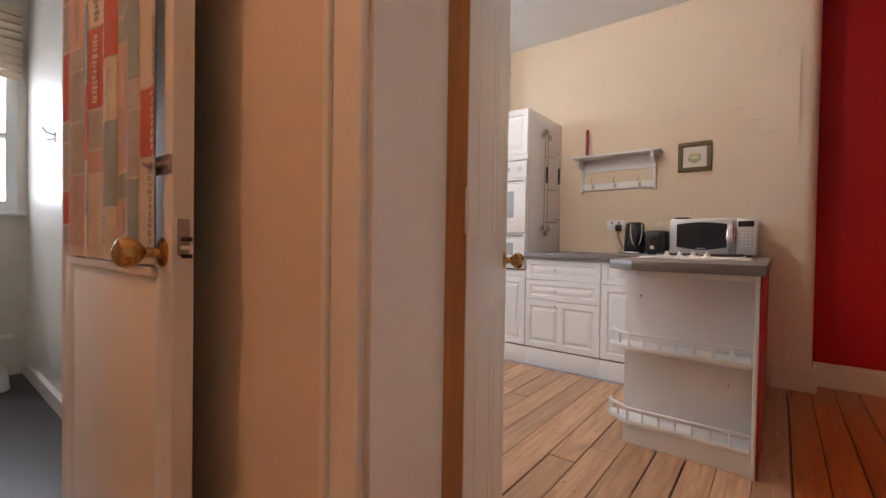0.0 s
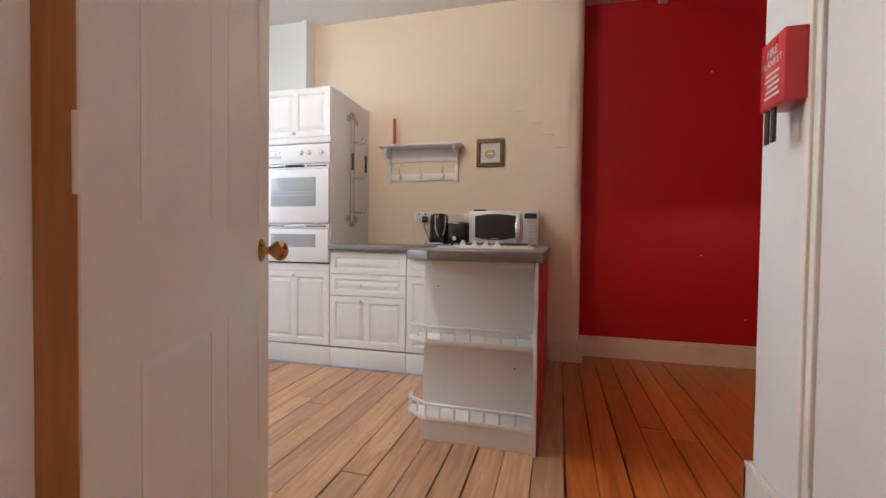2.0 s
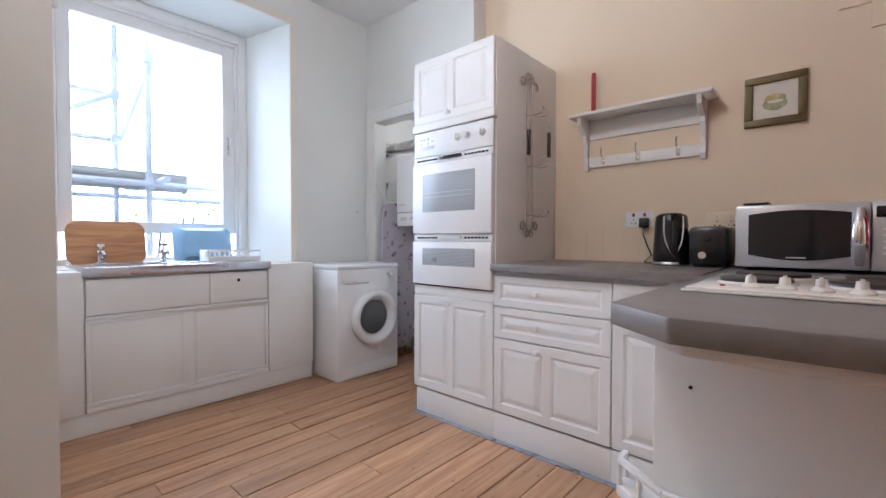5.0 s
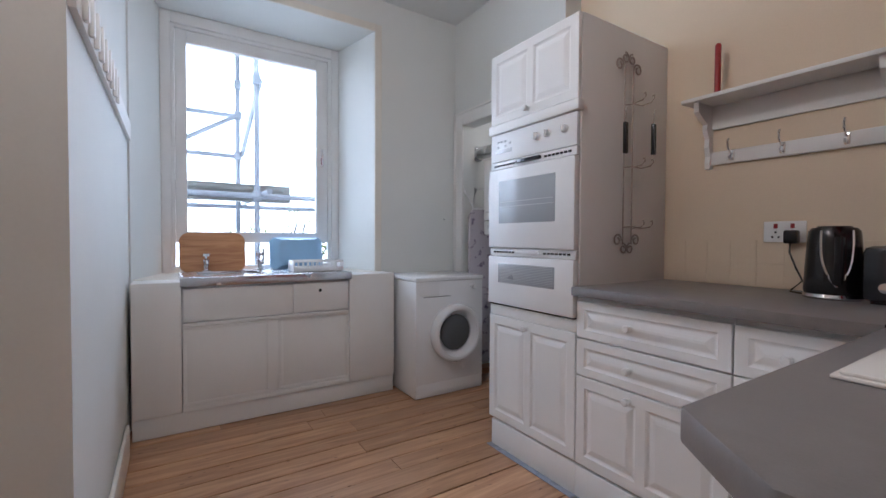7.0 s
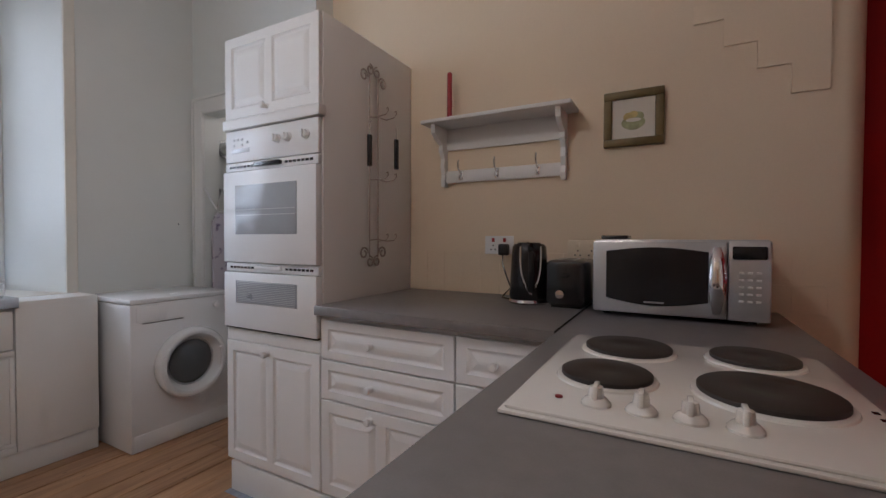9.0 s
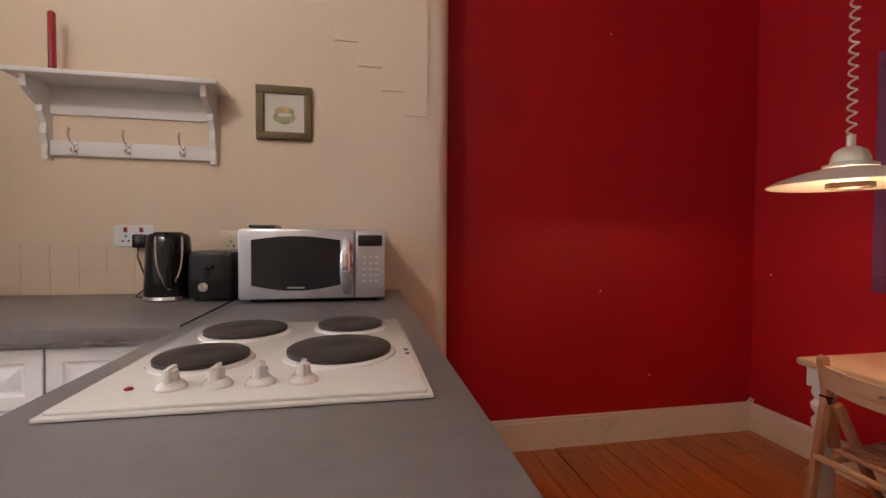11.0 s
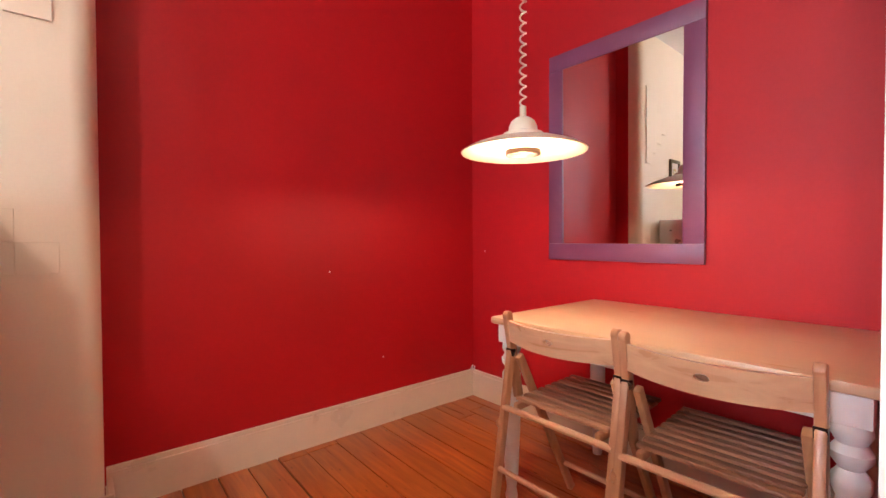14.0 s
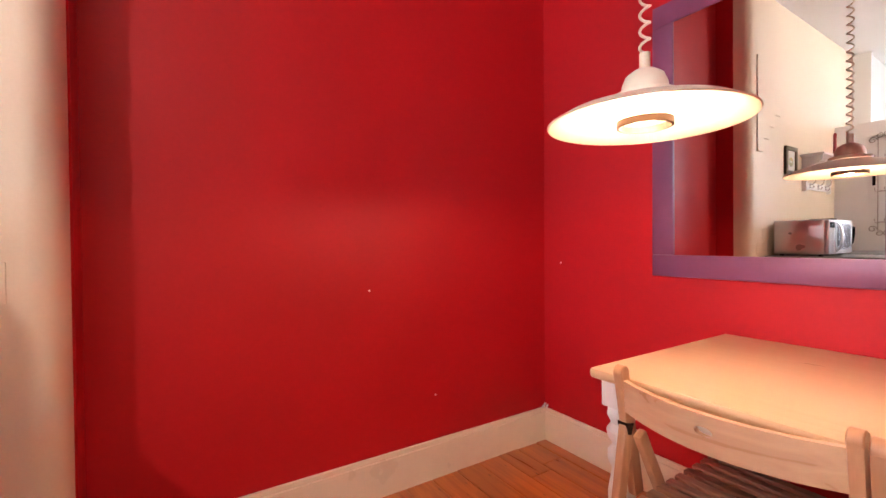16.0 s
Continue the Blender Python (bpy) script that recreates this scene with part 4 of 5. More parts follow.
for y0, y1, xx in ((0.236, 0.70, -0.0015), (0.76, 1.212, -0.0125)):
    bm = bmesh.new()
    for a, b, c, e in ((y0, y1, 0.152, 0.172), (y0, y1, 0.588, 0.603), (y0, y0 + 0.02, 0.172, 0.588), (y1 - 0.02, y1, 0.172, 0.588)):
        box(bm, xx, xx + 0.005, a, b, c, e, 0.001)
    part("door_bead", bm, GLOSS_W, su)
boxed("bottom_rail", (-0.022, 0.0, 0.236, 1.212, 0.12, 0.15), GLOSS_W, su, 0.002)
structure("window_ledge", [(GX + 0.0, SX - 0.214, 2.06, 3.60, 0.8555, 0.866)], GLOSS, "white painted ledge behind the sink", "sill", 0.002)

sk = thing("sink", pose(SX - 0.66, 2.285, 0.862), "stainless steel sink with a ribbed drainer", "sink")
bm = bmesh.new()
box(bm, 0.12, 0.672, 0.0, 0.10, 0.004, 0.022, 0.004), box(bm, 0.12, 0.672, 0.46, 1.0, 0.004, 0.022, 0.004)
box(bm, 0.12, 0.19, 0.10, 0.46, 0.004, 0.022, 0.004), box(bm, 0.59, 0.672, 0.10, 0.46, 0.004, 0.022, 0.004)
box(bm, 0.668, 0.675, 0.0, 1.0, -0.028, 0.022, 0.002)
part("rim", bm, STEEL, sk)
boxed("bowl", (0.19, 0.59, 0.10, 0.46, -0.02, 0.006), STEEL, sk, 0.01)
for k in range(9):
    boxed("rib", (0.2, 0.6, 0.52 + k * 0.05, 0.53 + k * 0.05, 0.021, 0.025), STEEL, sk, 0.002)
for yy in (0.16, 0.50):
    tp = thing("tap", pose(SX - 0.50, 2.285 + yy, 0.884), "chrome pillar tap at the sink", "tap", "sink taps")
    bm = bmesh.new()
    lathe(bm, [(0.026, 0), (0.026, 0.008), (0.016, 0.015), (0.016, 0.06), (0.02, 0.066), (0.02, 0.08), (0.012, 0.086), (0, 0.088)], 20)
    part("body", bm, CHROME, tp)
    bm = bmesh.new()
    tube(bm, [(0, 0, 0.058), (0.05, 0, 0.075), (0.09, 0, 0.068), (0.105, 0, 0.05)], 0.011, 10)
    part("spout", bm, CHROME, tp)
    bm = bmesh.new()
    lathe(bm, [(0.008, 0.085), (0.008, 0.10), (0.026, 0.102), (0.026, 0.12), (0.012, 0.126), (0, 0.127)], 8)
    part("head", bm, CHROME, tp)
cb = thing("chopping_board", pose(-2.80, 2.29, 0.869, 0, -12, 0), "wooden chopping board leaning against the window", "chopping board")
bm = bmesh.new()
w, h, r = 0.41, 0.28, 0.065
outline = []
for cx, cz, a0 in ((w - r, h - r, 0), (r, h - r, 90), (r, r, 180), (w - r, r, 270)):
    outline += [(cx + r * math.cos(radians(a0 + 15 * k)), cz + r * math.sin(radians(a0 + 15 * k))) for k in range(7)]
front = [bm.verts.new((0.018, y, z)) for y, z in outline]
back = [bm.verts.new((0, y, z)) for y, z in outline]
bm.faces.new(front), bm.faces.new(back[::-1])
for k in range(len(outline)):
    j = (k + 1) % len(outline)
    bm.faces.new((front[k], front[j], back[j], back[k]))
bmesh.ops.bevel(bm, geom=[e for e in bm.edges if e.calc_face_angle(0) > 1.2], offset=0.004, segments=2, affect="EDGES")
part("board", bm, BOARD_WOOD, cb)
bt = thing("washing_up_bowl", pose(-2.845, 2.875, 0.869, 0, -10, 0), "blue plastic washing-up bowl stood on its edge", "bowl")
bm = bmesh.new()
rims = [(0.0, 0.0, 0.40, 0.0, 0.25), (0.01, 0.0, 0.40, 0.0, 0.25), (0.075, 0.05, 0.35, 0.03, 0.22), (0.08, 0.06, 0.34, 0.04, 0.21)]
loops = [[bm.verts.new((x, y, z)) for y, z in ((y0 + 0.03, z0), (y1 - 0.03, z0), (y1, z0 + 0.03), (y1, z1 - 0.03), (y1 - 0.03, z1), (y0 + 0.03, z1), (y0, z1 - 0.03), (y0, z0 + 0.03))] for x, y0, y1, z0, z1 in rims]
for p, q in zip(loops, loops[1:]):
    for k in range(8):
        j = (k + 1) % 8
        bm.faces.new((p[k], p[j], q[j], q[k]))
bm.faces.new(loops[-1])
part("bowl", bm, BLUE_PLASTIC, bt)
dk = thing("dish_rack", pose(-2.50, 2.93, 0.887), "white plastic dish rack on the drainer", "dish rack")
boxed("tray", (0, 0.16, 0, 0.34, 0.0, 0.012), APPLIANCE, dk, 0.003)
for yy in (0.0, 0.334):
    boxed("end_wall", (0, 0.16, yy, yy + 0.006, 0.01, 0.075), APPLIANCE, dk, 0.002)
for xx in (0.0, 0.154):
    boxed("lower_rail", (xx, xx + 0.006, 0.006, 0.334, 0.011, 0.03), APPLIANCE, dk, 0.002)
    boxed("upper_rail", (xx, xx + 0.006, 0.006, 0.334, 0.062, 0.075), APPLIANCE, dk, 0.002)
for k in range(10):
    boxed("divider", (0.002, 0.008, 0.03 + k * 0.032, 0.036 + k * 0.032, 0.02, 0.07), APPLIANCE, dk, 0.001)
    boxed("divider", (0.152, 0.158, 0.03 + k * 0.032, 0.036 + k * 0.032, 0.02, 0.07), APPLIANCE, dk, 0.001)

# ---- window ----
win = thing("window_1", pose(GX, FL, SILL), "tall white painted window with a single large pane", "window")
win["kind"] = "structure"
ww, wh = FR - FL, HEAD - SILL
bm = bmesh.new()
for y0, y1, z0, z1 in ((0, 0.06, 0, wh), (ww - 0.06, ww, 0, wh), (0.06, ww - 0.06, wh - 0.075, wh), (0.06, ww - 0.06, 0, 0.05)):
    box(bm, -0.13, 0.0, y0, y1, z0, z1, 0.004)
for y0, y1, z0, z1 in ((0.06, 0.085, 0.05, wh - 0.075), (ww - 0.085, ww - 0.06, 0.05, wh - 0.075), (0.085, ww - 0.085, wh - 0.1, wh - 0.075)):
    box(bm, -0.06, -0.02, y0, y1, z0, z1, 0.003)
part("window_frame", bm, FRAME_PAINT, win)
bm = bmesh.new()
g0, g1, gz0, gz1 = 0.157, ww - 0.177, 0.30, 1.63
for y0, y1, z0, z1 in ((0.086, g0, 0.22, wh - 0.1), (g1, ww - 0.086, 0.22, wh - 0.1), (g0, g1, gz1, wh - 0.1), (g0, g1, 0.22, gz0)):
    box(bm, -0.085, -0.035, y0, y1, z0, z1, 0.005)
part("sash", bm, FRAME_PAINT, win)
for y0, y1, z0, z1 in ((g0, g1, gz0, gz1), (0.086, ww - 0.086, 0.052, 0.218)):
    p = boxed("pane", (-0.064, -0.060, y0 - 0.004, y1 + 0.004, z0 - 0.004, z1 + 0.004), GLASS, win, 0)
    p.visible_shadow = False
boxed("handle", (-0.035, -0.015, g1 + 0.03, g1 + 0.055, 0.85, 0.99), CHROME, win, 0.004, "chrome window handle")

# ---- scaffolding and the sky outside ----
sc = thing("scaffolding", pose(-4.6, 2.0, -6.0), "galvanised tube scaffolding with a boarded platform outside", "scaffolding")


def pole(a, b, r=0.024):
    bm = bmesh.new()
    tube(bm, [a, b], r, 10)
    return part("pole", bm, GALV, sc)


for x, y in ((1.1, 0.89), (0.1, 0.86), (1.1, 3.3), (0.1, 3.3), (1.1, -1.5), (0.1, -1.5)):
    pole((x, y, 0), (x, y, 9.9))
for x, z, end in ((0.07, 7.99, 0.9), (0.07, 8.42, 0.9), (0.07, 7.45, 4.2), (1.13, 7.48, 4.2)):
    pole((x, -2.4, z), (x, end, z))
for y in (0.89, 3.3, -1.5):
    pole((1.4, y + 0.05, 7.50), (-0.2, y + 0.05, 7.50))
pole((0.12, 0.15, 7.98), (0.12, 0.86, 8.42))
pole((1.1, 0.92, 8.5), (0.1, 0.9, 8.0))
for k in range(4):
    boxed("plank", (0.16 + k * 0.235, 0.38 + k * 0.235, -2.3, 1.12, 7.525, 7.565), GREY_WOOD, sc, 0.003, "weathered scaffold plank")
boxed("toe_board", (1.045, 1.08, -2.3, 1.18, 7.43, 7.585), GREY_WOOD, sc, 0.003, "weathered toe board on edge")
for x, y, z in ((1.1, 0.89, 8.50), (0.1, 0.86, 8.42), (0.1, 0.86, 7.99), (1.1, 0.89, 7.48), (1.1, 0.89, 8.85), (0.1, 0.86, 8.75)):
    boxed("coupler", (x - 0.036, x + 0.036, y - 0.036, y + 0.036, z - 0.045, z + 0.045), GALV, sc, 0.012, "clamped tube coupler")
bm = bmesh.new()
box(bm, -75.0, -74.9, 0, 40, -4, 40)
tagged(new("backdrop", mesh_of("backdrop", bm, BRIGHT_SKY)), "bright hazy white sky", "sky", kind="structure")

# leafy tree top behind the scaffolding
LEAF = bpy.data.materials.new("sunlit_leaf")
LEAF.use_nodes = True
LEAF.node_tree.nodes["Principled BSDF"].inputs["Base Color"].default_value = (0.10, 0.14, 0.035, 1)
LEAF.node_tree.nodes["Principled BSDF"].inputs["Roughness"].default_value = 0.5
thin, both = LEAF.node_tree.nodes.new("ShaderNodeBsdfTranslucent"), LEAF.node_tree.nodes.new("ShaderNodeMixShader")
thin.inputs["Color"].default_value = (0.11, 0.135, 0.035, 1)
both.inputs["Fac"].default_value = 0.7
LEAF.node_tree.links.new(LEAF.node_tree.nodes["Principled BSDF"].outputs["BSDF"], both.inputs[1])
LEAF.node_tree.links.new(thin.outputs["BSDF"], both.inputs[2])
LEAF.node_tree.links.new(both.outputs["Shader"], LEAF.node_tree.nodes["Material Output"].inputs["Surface"])
tree = thing("tree", pose(-5.0, 3.2, -6.0), "tall leafy green tree behind the scaffolding", "tree")
bm = bmesh.new()
for k in range(8):
    a, b = 6.2 * k / 8, 6.2 * (k + 1) / 8
    tube(bm, [(0.03 * math.sin(k), 0.05 * math.sin(1.7 * k), a), (0.03 * math.sin(k + 1), 0.05 * math.sin(1.7 * k + 1.7), b)], 0.09 - 0.008 * k, 10)
part("trunk", bm, GREY_WOOD, tree)
trng = random.Random(5)
for k in range(9):
    yy, zz = trng.uniform(-1.1, 0.9), trng.uniform(6.5, 7.35)
    bm = bmesh.new()
    tube(bm, [(0, 0, 5.2 + 0.1 * k), (0.02, yy * 0.5, (5.4 + zz) / 2), (0.05, yy, zz)], 0.014, 6)
    part("limb", bm, GREY_WOOD, tree)
bm = bmesh.new()
for k in range(46):
    cx, cy = trng.uniform(-0.12, 0.2), trng.uniform(-1.3, 0.95)
    cz = trng.uniform(5.6, 7.15 + 0.35 * math.sin(2.3 * cy + 0.6) + 0.12 * cy)
    for i in range(42):
        c = Vector((cx + trng.gauss(0, 0.06), cy + trng.gauss(0, 0.10), cz + trng.gauss(0, 0.08)))
        u = Vector((trng.uniform(-1, 1), trng.uniform(-1, 1), trng.uniform(-1, 1))).normalized()
        w = u.cross(Vector((trng.uniform(-1, 1), trng.uniform(-1, 1), trng.uniform(-1, 1)))).normalized()
        r = trng.uniform(0.014, 0.026)
        bm.faces.new([bm.verts.new(c + p) for p in (u * r * 1.5, w * r * 0.7, -u * r * 1.3, -w * r * 0.7)])
part("crown", bm, LEAF, tree, "crown of small pale green leaves", smooth=False)

# ---- closet ----
bo = thing("boiler", pose(-2.10, 4.325, 1.146), "white wall-hung gas boiler with a control panel", "boiler")
boxed("casing", (0, 0.44, 0, 0.624, 0.112, 0.586), APPLIANCE, bo, 0.012)
boxed("control_panel", (0, 0.44, 0.005, 0.3, 0.0, 0.110), APPLIANCE, bo, 0.01)
knob("dial", bo, (0.33, 0.005, 0.06), "-y", 0.022, SILVER)
knob("dial", bo, (0.20, 0.005, 0.06), "-y", 0.016, SILVER)
boxed("gauge", (0.05, 0.12, 0.002, 0.006, 0.045, 0.075), SILVER, bo, 0.001)
boxed("text_bar", (0.03, 0.11, -0.001, 0.002, 0.17, 0.182), SILVER, bo, 0)
fl = thing("flue_pipe", pose(-2.42, 4.5, 1.85), "silver insulated flue pipe above the boiler", "pipe")
bm = bmesh.new()
tube(bm, [(0, 0, 0), (0.38, 0, 0), (0.47, 0, -0.004), (0.50, 0, -0.05), (0.50, 0, -0.119)], 0.052, 18)
part("duct", bm, STEEL, fl)
bm = bmesh.new()
tube(bm, [(0.002, 0, 0), (0.02, 0, 0)], 0.066, 20)
part("collar", bm, STEEL, fl)
ib = thing("ironing_board", pose(-2.252, 4.305, 0.003, 0, 0, 80), "folded ironing board with a purple patterned cover", "ironing board")
bm = bmesh.new()
half = [(0.13, 0.08), (0.08, 0.18), (0.03, 0.40), (0.0, 0.70), (0.0, 1.29), (0.03, 1.35)]
outline = half + [(0.38 - x, z) for x, z in half[::-1]]
front = [bm.verts.new((x, 0, z)) for x, z in outline]
back = [bm.verts.new((x, 0.03, z)) for x, z in outline]
bm.faces.new(front), bm.faces.new(back[::-1])
for k in range(len(outline)):
    j = (k + 1) % len(outline)
    bm.faces.new((front[k], front[j], back[j], back[k]))
part("cover", bm, COVER, ib)
for x0 in (0.12, 0.26):
    bm = bmesh.new()
    tube(bm, [(x0, 0.045, 0.0), (x0, 0.045, 1.2)], 0.009, 8)
    part("leg", bm, STEEL, ib)
bm = bmesh.new()
tube(bm, [(0.03, 0.02, 1.33), (0.05, 0.0, 1.52), (0.24, 0.0, 1.52), (0.26, 0.02, 1.33)], 0.010, 8)
tube(bm, [(0.04, 0.015, 1.36), (0.25, 0.015, 1.36)], 0.012, 8), tube(bm, [(0.03, 0.01, 1.38), (-0.06, -0.01, 1.52)], 0.007, 8)
part("iron_rest", bm, APPLIANCE, ib, "white wire iron rest")
bg = thing("bag", pose(-1.98, 4.62, -0.002), "dark cloth bag slumped on the closet floor", "bag")
bm = bmesh.new()
bmesh.ops.create_icosphere(bm, subdivisions=4, radius=1.0)
for v in bm.verts:
    n = noise.noise(v.co * 2.2) * 0.18 + noise.noise(v.co * 6) * 0.05
    v.co = Vector((v.co.x * 0.17 * (1 + n), v.co.y * 0.13 * (1 + n), max(0.0, 0.16 + v.co.z * 0.2 * (1 + n))))
part("cloth", bm, DARK_CLOTH, bg)

# invented fitting that carries the added closet lamp
cl = thing("closet_light", pose(-1.98, 4.66, 2.2), "small round fitting of the added closet lamp", "lamp")
bm = bmesh.new()
lathe(bm, [(0.045, -0.022), (0.06, -0.018), (0.062, 0.0)], 28)
part("rim", bm, APPLIANCE, cl)
bm = bmesh.new()
lathe(bm, [(0, -0.034), (0.03, -0.031), (0.044, -0.0225)], 28)
cg = part("diffuser", bm, BULB, cl, "lit frosted diffuser of the added lamp")
cg.visible_shadow = False

pp = thing("boiler_pipes", pose(-2.1, 4.55, -0.003), "white painted pipes dropping from the boiler", "pipes")
for x0, r in ((0.10, 0.011), (0.16, 0.008), (0.24, 0.011), (0.30, 0.008)):
    bm = bmesh.new()
    tube(bm, [(x0, 0, 0), (x0, 0, 1.165)], r, 10)
    part("pipe", bm, GLOSS, pp)

# ---- peg rail on the side wall ----
pr = thing("peg_rail", pose(-2.44, SY, 1.71), "white painted wall rail with upright pegs", "peg rail")
boxed("rail", (0, 1.66, 0, 0.018, -0.05, 0.05), GLOSS_W, pr, 0.003)
for k in range(9):
    px = 0.78 + k * 0.098
    bm = bmesh.new()
    box(bm, px, px + 0.024, 0.018, 0.032, -0.046, 0.06, 0.004)
    part("peg", bm, GLOSS_W, pr)

# ---- kitchen door ----
LW = 0.795
kd = thing("kitchen_door", pose(0.527, 1.163, 0, 0, 0, 114.9), "white gloss panelled door standing open with a brass knob", "door")
kd["kind"] = "structure"
bm = bmesh.new()
box(bm, 0, LW, -0.001, 0.043, 0.0, 2.03, 0.003)
leaf = part("leaf", bm, GLOSS, kd)
for y, s in ((-0.001, -1), (0.043, 1)):
    for x0, x1 in ((0.11, 0.36), (0.44, 0.69)):
        for z0, z1 in ((0.22, 0.80), (0.98, 1.90)):
            bm = bmesh.new()
            for a, b, c, e in ((x0, x1, z0, z0 + 0.012), (x0, x1, z1 - 0.012, z1), (x0, x0 + 0.012, z0 + 0.012, z1 - 0.012), (x1 - 0.012, x1, z0 + 0.012, z1 - 0.012)):
                box(bm, a, b, min(y, y + s * 0.0011), max(y, y + s * 0.0011), c, e, 0)
            part("panel_bead", bm, GLOSS, leaf)
for y, s in ((-0.001, -1), (0.043, 1)):
    bm = bmesh.new()
    turn = pose(LW - 0.09, y, 0.925, 90 if s < 0 else -90)
    lathe(bm, [(0.030, 0), (0.030, 0.003), (0.024, 0.007), (0.012, 0.009), (0.010, 0.022), (0.016, 0.027), (0.025, 0.038), (0.027, 0.048), (0.023, 0.060), (0.011, 0.067), (0, 0.068)], 32, turn)
    part("knob", bm, BRASS, leaf, "worn brass door knob with splashed paint")
boxed("hinge_edge", (-0.002, 0.001, 0.002, 0.040, 0.014, 2.028), EDGE_WOOD, leaf, 0, "bare brown hinge edge")
bm = bmesh.new()
box(bm, LW - 0.001, LW + 0.002, 0.008, 0.03, 0.85, 1.0, 0.001)
part("lock_plate", bm, BRASS, leaf)
for z in (0.24, 1.0, 1.78):
    bm = bmesh.new()
    tube(bm, [(-0.004, 0.0, z), (-0.004, 0.0, z + 0.08)], 0.004, 8)
    part("hinge", bm, GLOSS, kd, "painted butt hinge")

# ---- bathroom door, opened into the hall ----
bd = thing("bathroom_door", pose(-0.768, 0.860, 0), "cream half-glazed bathroom door opened against the hall wall", "door")
bd["kind"] = "structure"
BW = 0.834
bm = bmesh.new()
for x0, x1, z0, z1 in ((0, 0.10, 0.012, 2.0), (BW - 0.085, BW, 0.012, 2.0), (0.10, BW - 0.085, 0.012, 0.915), (0.10, BW - 0.085, 1.88, 2.0)):
    box(bm, x0, x1, 0, 0.038, z0, z1, 0.002)
lf = part("leaf", bm, GLOSS, bd)
boxed("pane", (0.095, BW - 0.08, 0.016, 0.020, 0.91, 1.885), GLASS, lf, 0)
boxed("sill_bead", (0.06, BW - 0.07, -0.012, 0.0, 0.905, 0.925), GLOSS, lf, 0.003)
boxed("latch_plate", (BW - 0.001, BW + 0.002, 0.008, 0.03, 0.95, 1.02), IRON, lf, 0.001)
bm = bmesh.new()
lathe(bm, [(0.028, 0), (0.028, 0.003), (0.022, 0.006), (0.010, 0.009), (0.009, 0.03), (0.016, 0.036), (0.027, 0.048), (0.029, 0.060), (0.024, 0.073), (0.010, 0.080), (0, 0.081)], 32, pose(BW - 0.045, 0, 0.955, 90))
part("knob", bm, BRASS, lf, "worn brass door knob")
bm = bmesh.new()
box(bm, BW - 0.075, BW - 0.004, -0.006, 0, 1.105, 1.14, 0.001)
tube(bm, [(BW - 0.09, -0.010, 1.122), (BW + 0.0, -0.010, 1.122)], 0.005, 8)
tube(bm, [(BW - 0.06, -0.010, 1.122), (BW - 0.06, -0.03, 1.122)], 0.004, 8)
part("bolt", bm, IRON, lf, "dark metal sliding bolt")
for k in range(3):
    boxed("keep_ring", (BW + 0.003, BW + 0.02, 0.012, 0.028, 0.945 + k * 0.016, 0.953 + k * 0.016), BLACK if k % 2 == 0 else APPLIANCE, bd, 0.002)
# printed curtain over the glass: coloured blocks with plain bars for the lettering
cu = thing("door_curtain", pose(-0.715, 0.850, 0.93), "sheer curtain printed with red and blue vintage labels", "curtain")
rng = random.Random(5)
cols = [CLOTH_RED, CLOTH_TEAL, CLOTH_GREY, CLOTH_CREAM, CLOTH_PINK, CLOTH_GREY, CLOTH_CREAM, CLOTH_GREY]


def drape(bm, x0, x1, z0, z1, lift):
    n = max(2, int((x1 - x0) / 0.02))
    rows = [[bm.verts.new((x0 + (x1 - x0) * i / n, -0.006 - lift + 0.006 * math.sin((x0 + (x1 - x0) * i / n) * 38), z)) for i in range(n + 1)] for z in (z0, (z0 + z1) / 2, z1)]
    for a, b in zip(rows, rows[1:]):
        for i in range(n):
            bm.faces.new((a[i], a[i + 1], b[i + 1], b[i]))


bm = bmesh.new()
drape(bm, 0.0, 0.74, 0.0, 0.97, 0.0)
cloth = part("cloth", bm, CLOTH_CREAM, cu)
x = 0.004
while x < 0.72:
    w = rng.choice((0.06, 0.09, 0.12, 0.14))
    z = rng.uniform(0, 0.04)
    while z < 0.95:
        h = rng.choice((0.06, 0.1, 0.14, 0.2))
        bm = bmesh.new()
        drape(bm, x, min(x + w - 0.006, 0.736), z, min(z + h - 0.006, 0.966), 0.0015)
        ci = rng.randrange(len(cols))
        part("printed_block", bm, cols[ci], cloth)
        if h > 0.06 and w > 0.06:
            bm = bmesh.new()
            c = x + w * rng.uniform(0.35, 0.55)
            zz = z + 0.012
            while zz < min(z + h - 0.02, 0.95):
                tall_bar = rng.uniform(0.008, 0.018)
                drape(bm, c - rng.uniform(0.006, 0.014), min(c + rng.uniform(0.006, 0.014), 0.734), zz, zz + tall_bar * 0.7, 0.003)
                zz += tall_bar
            part("lettering_bar", bm, cols[(ci + 3) % len(cols)], cloth)
        z += h
    x += w

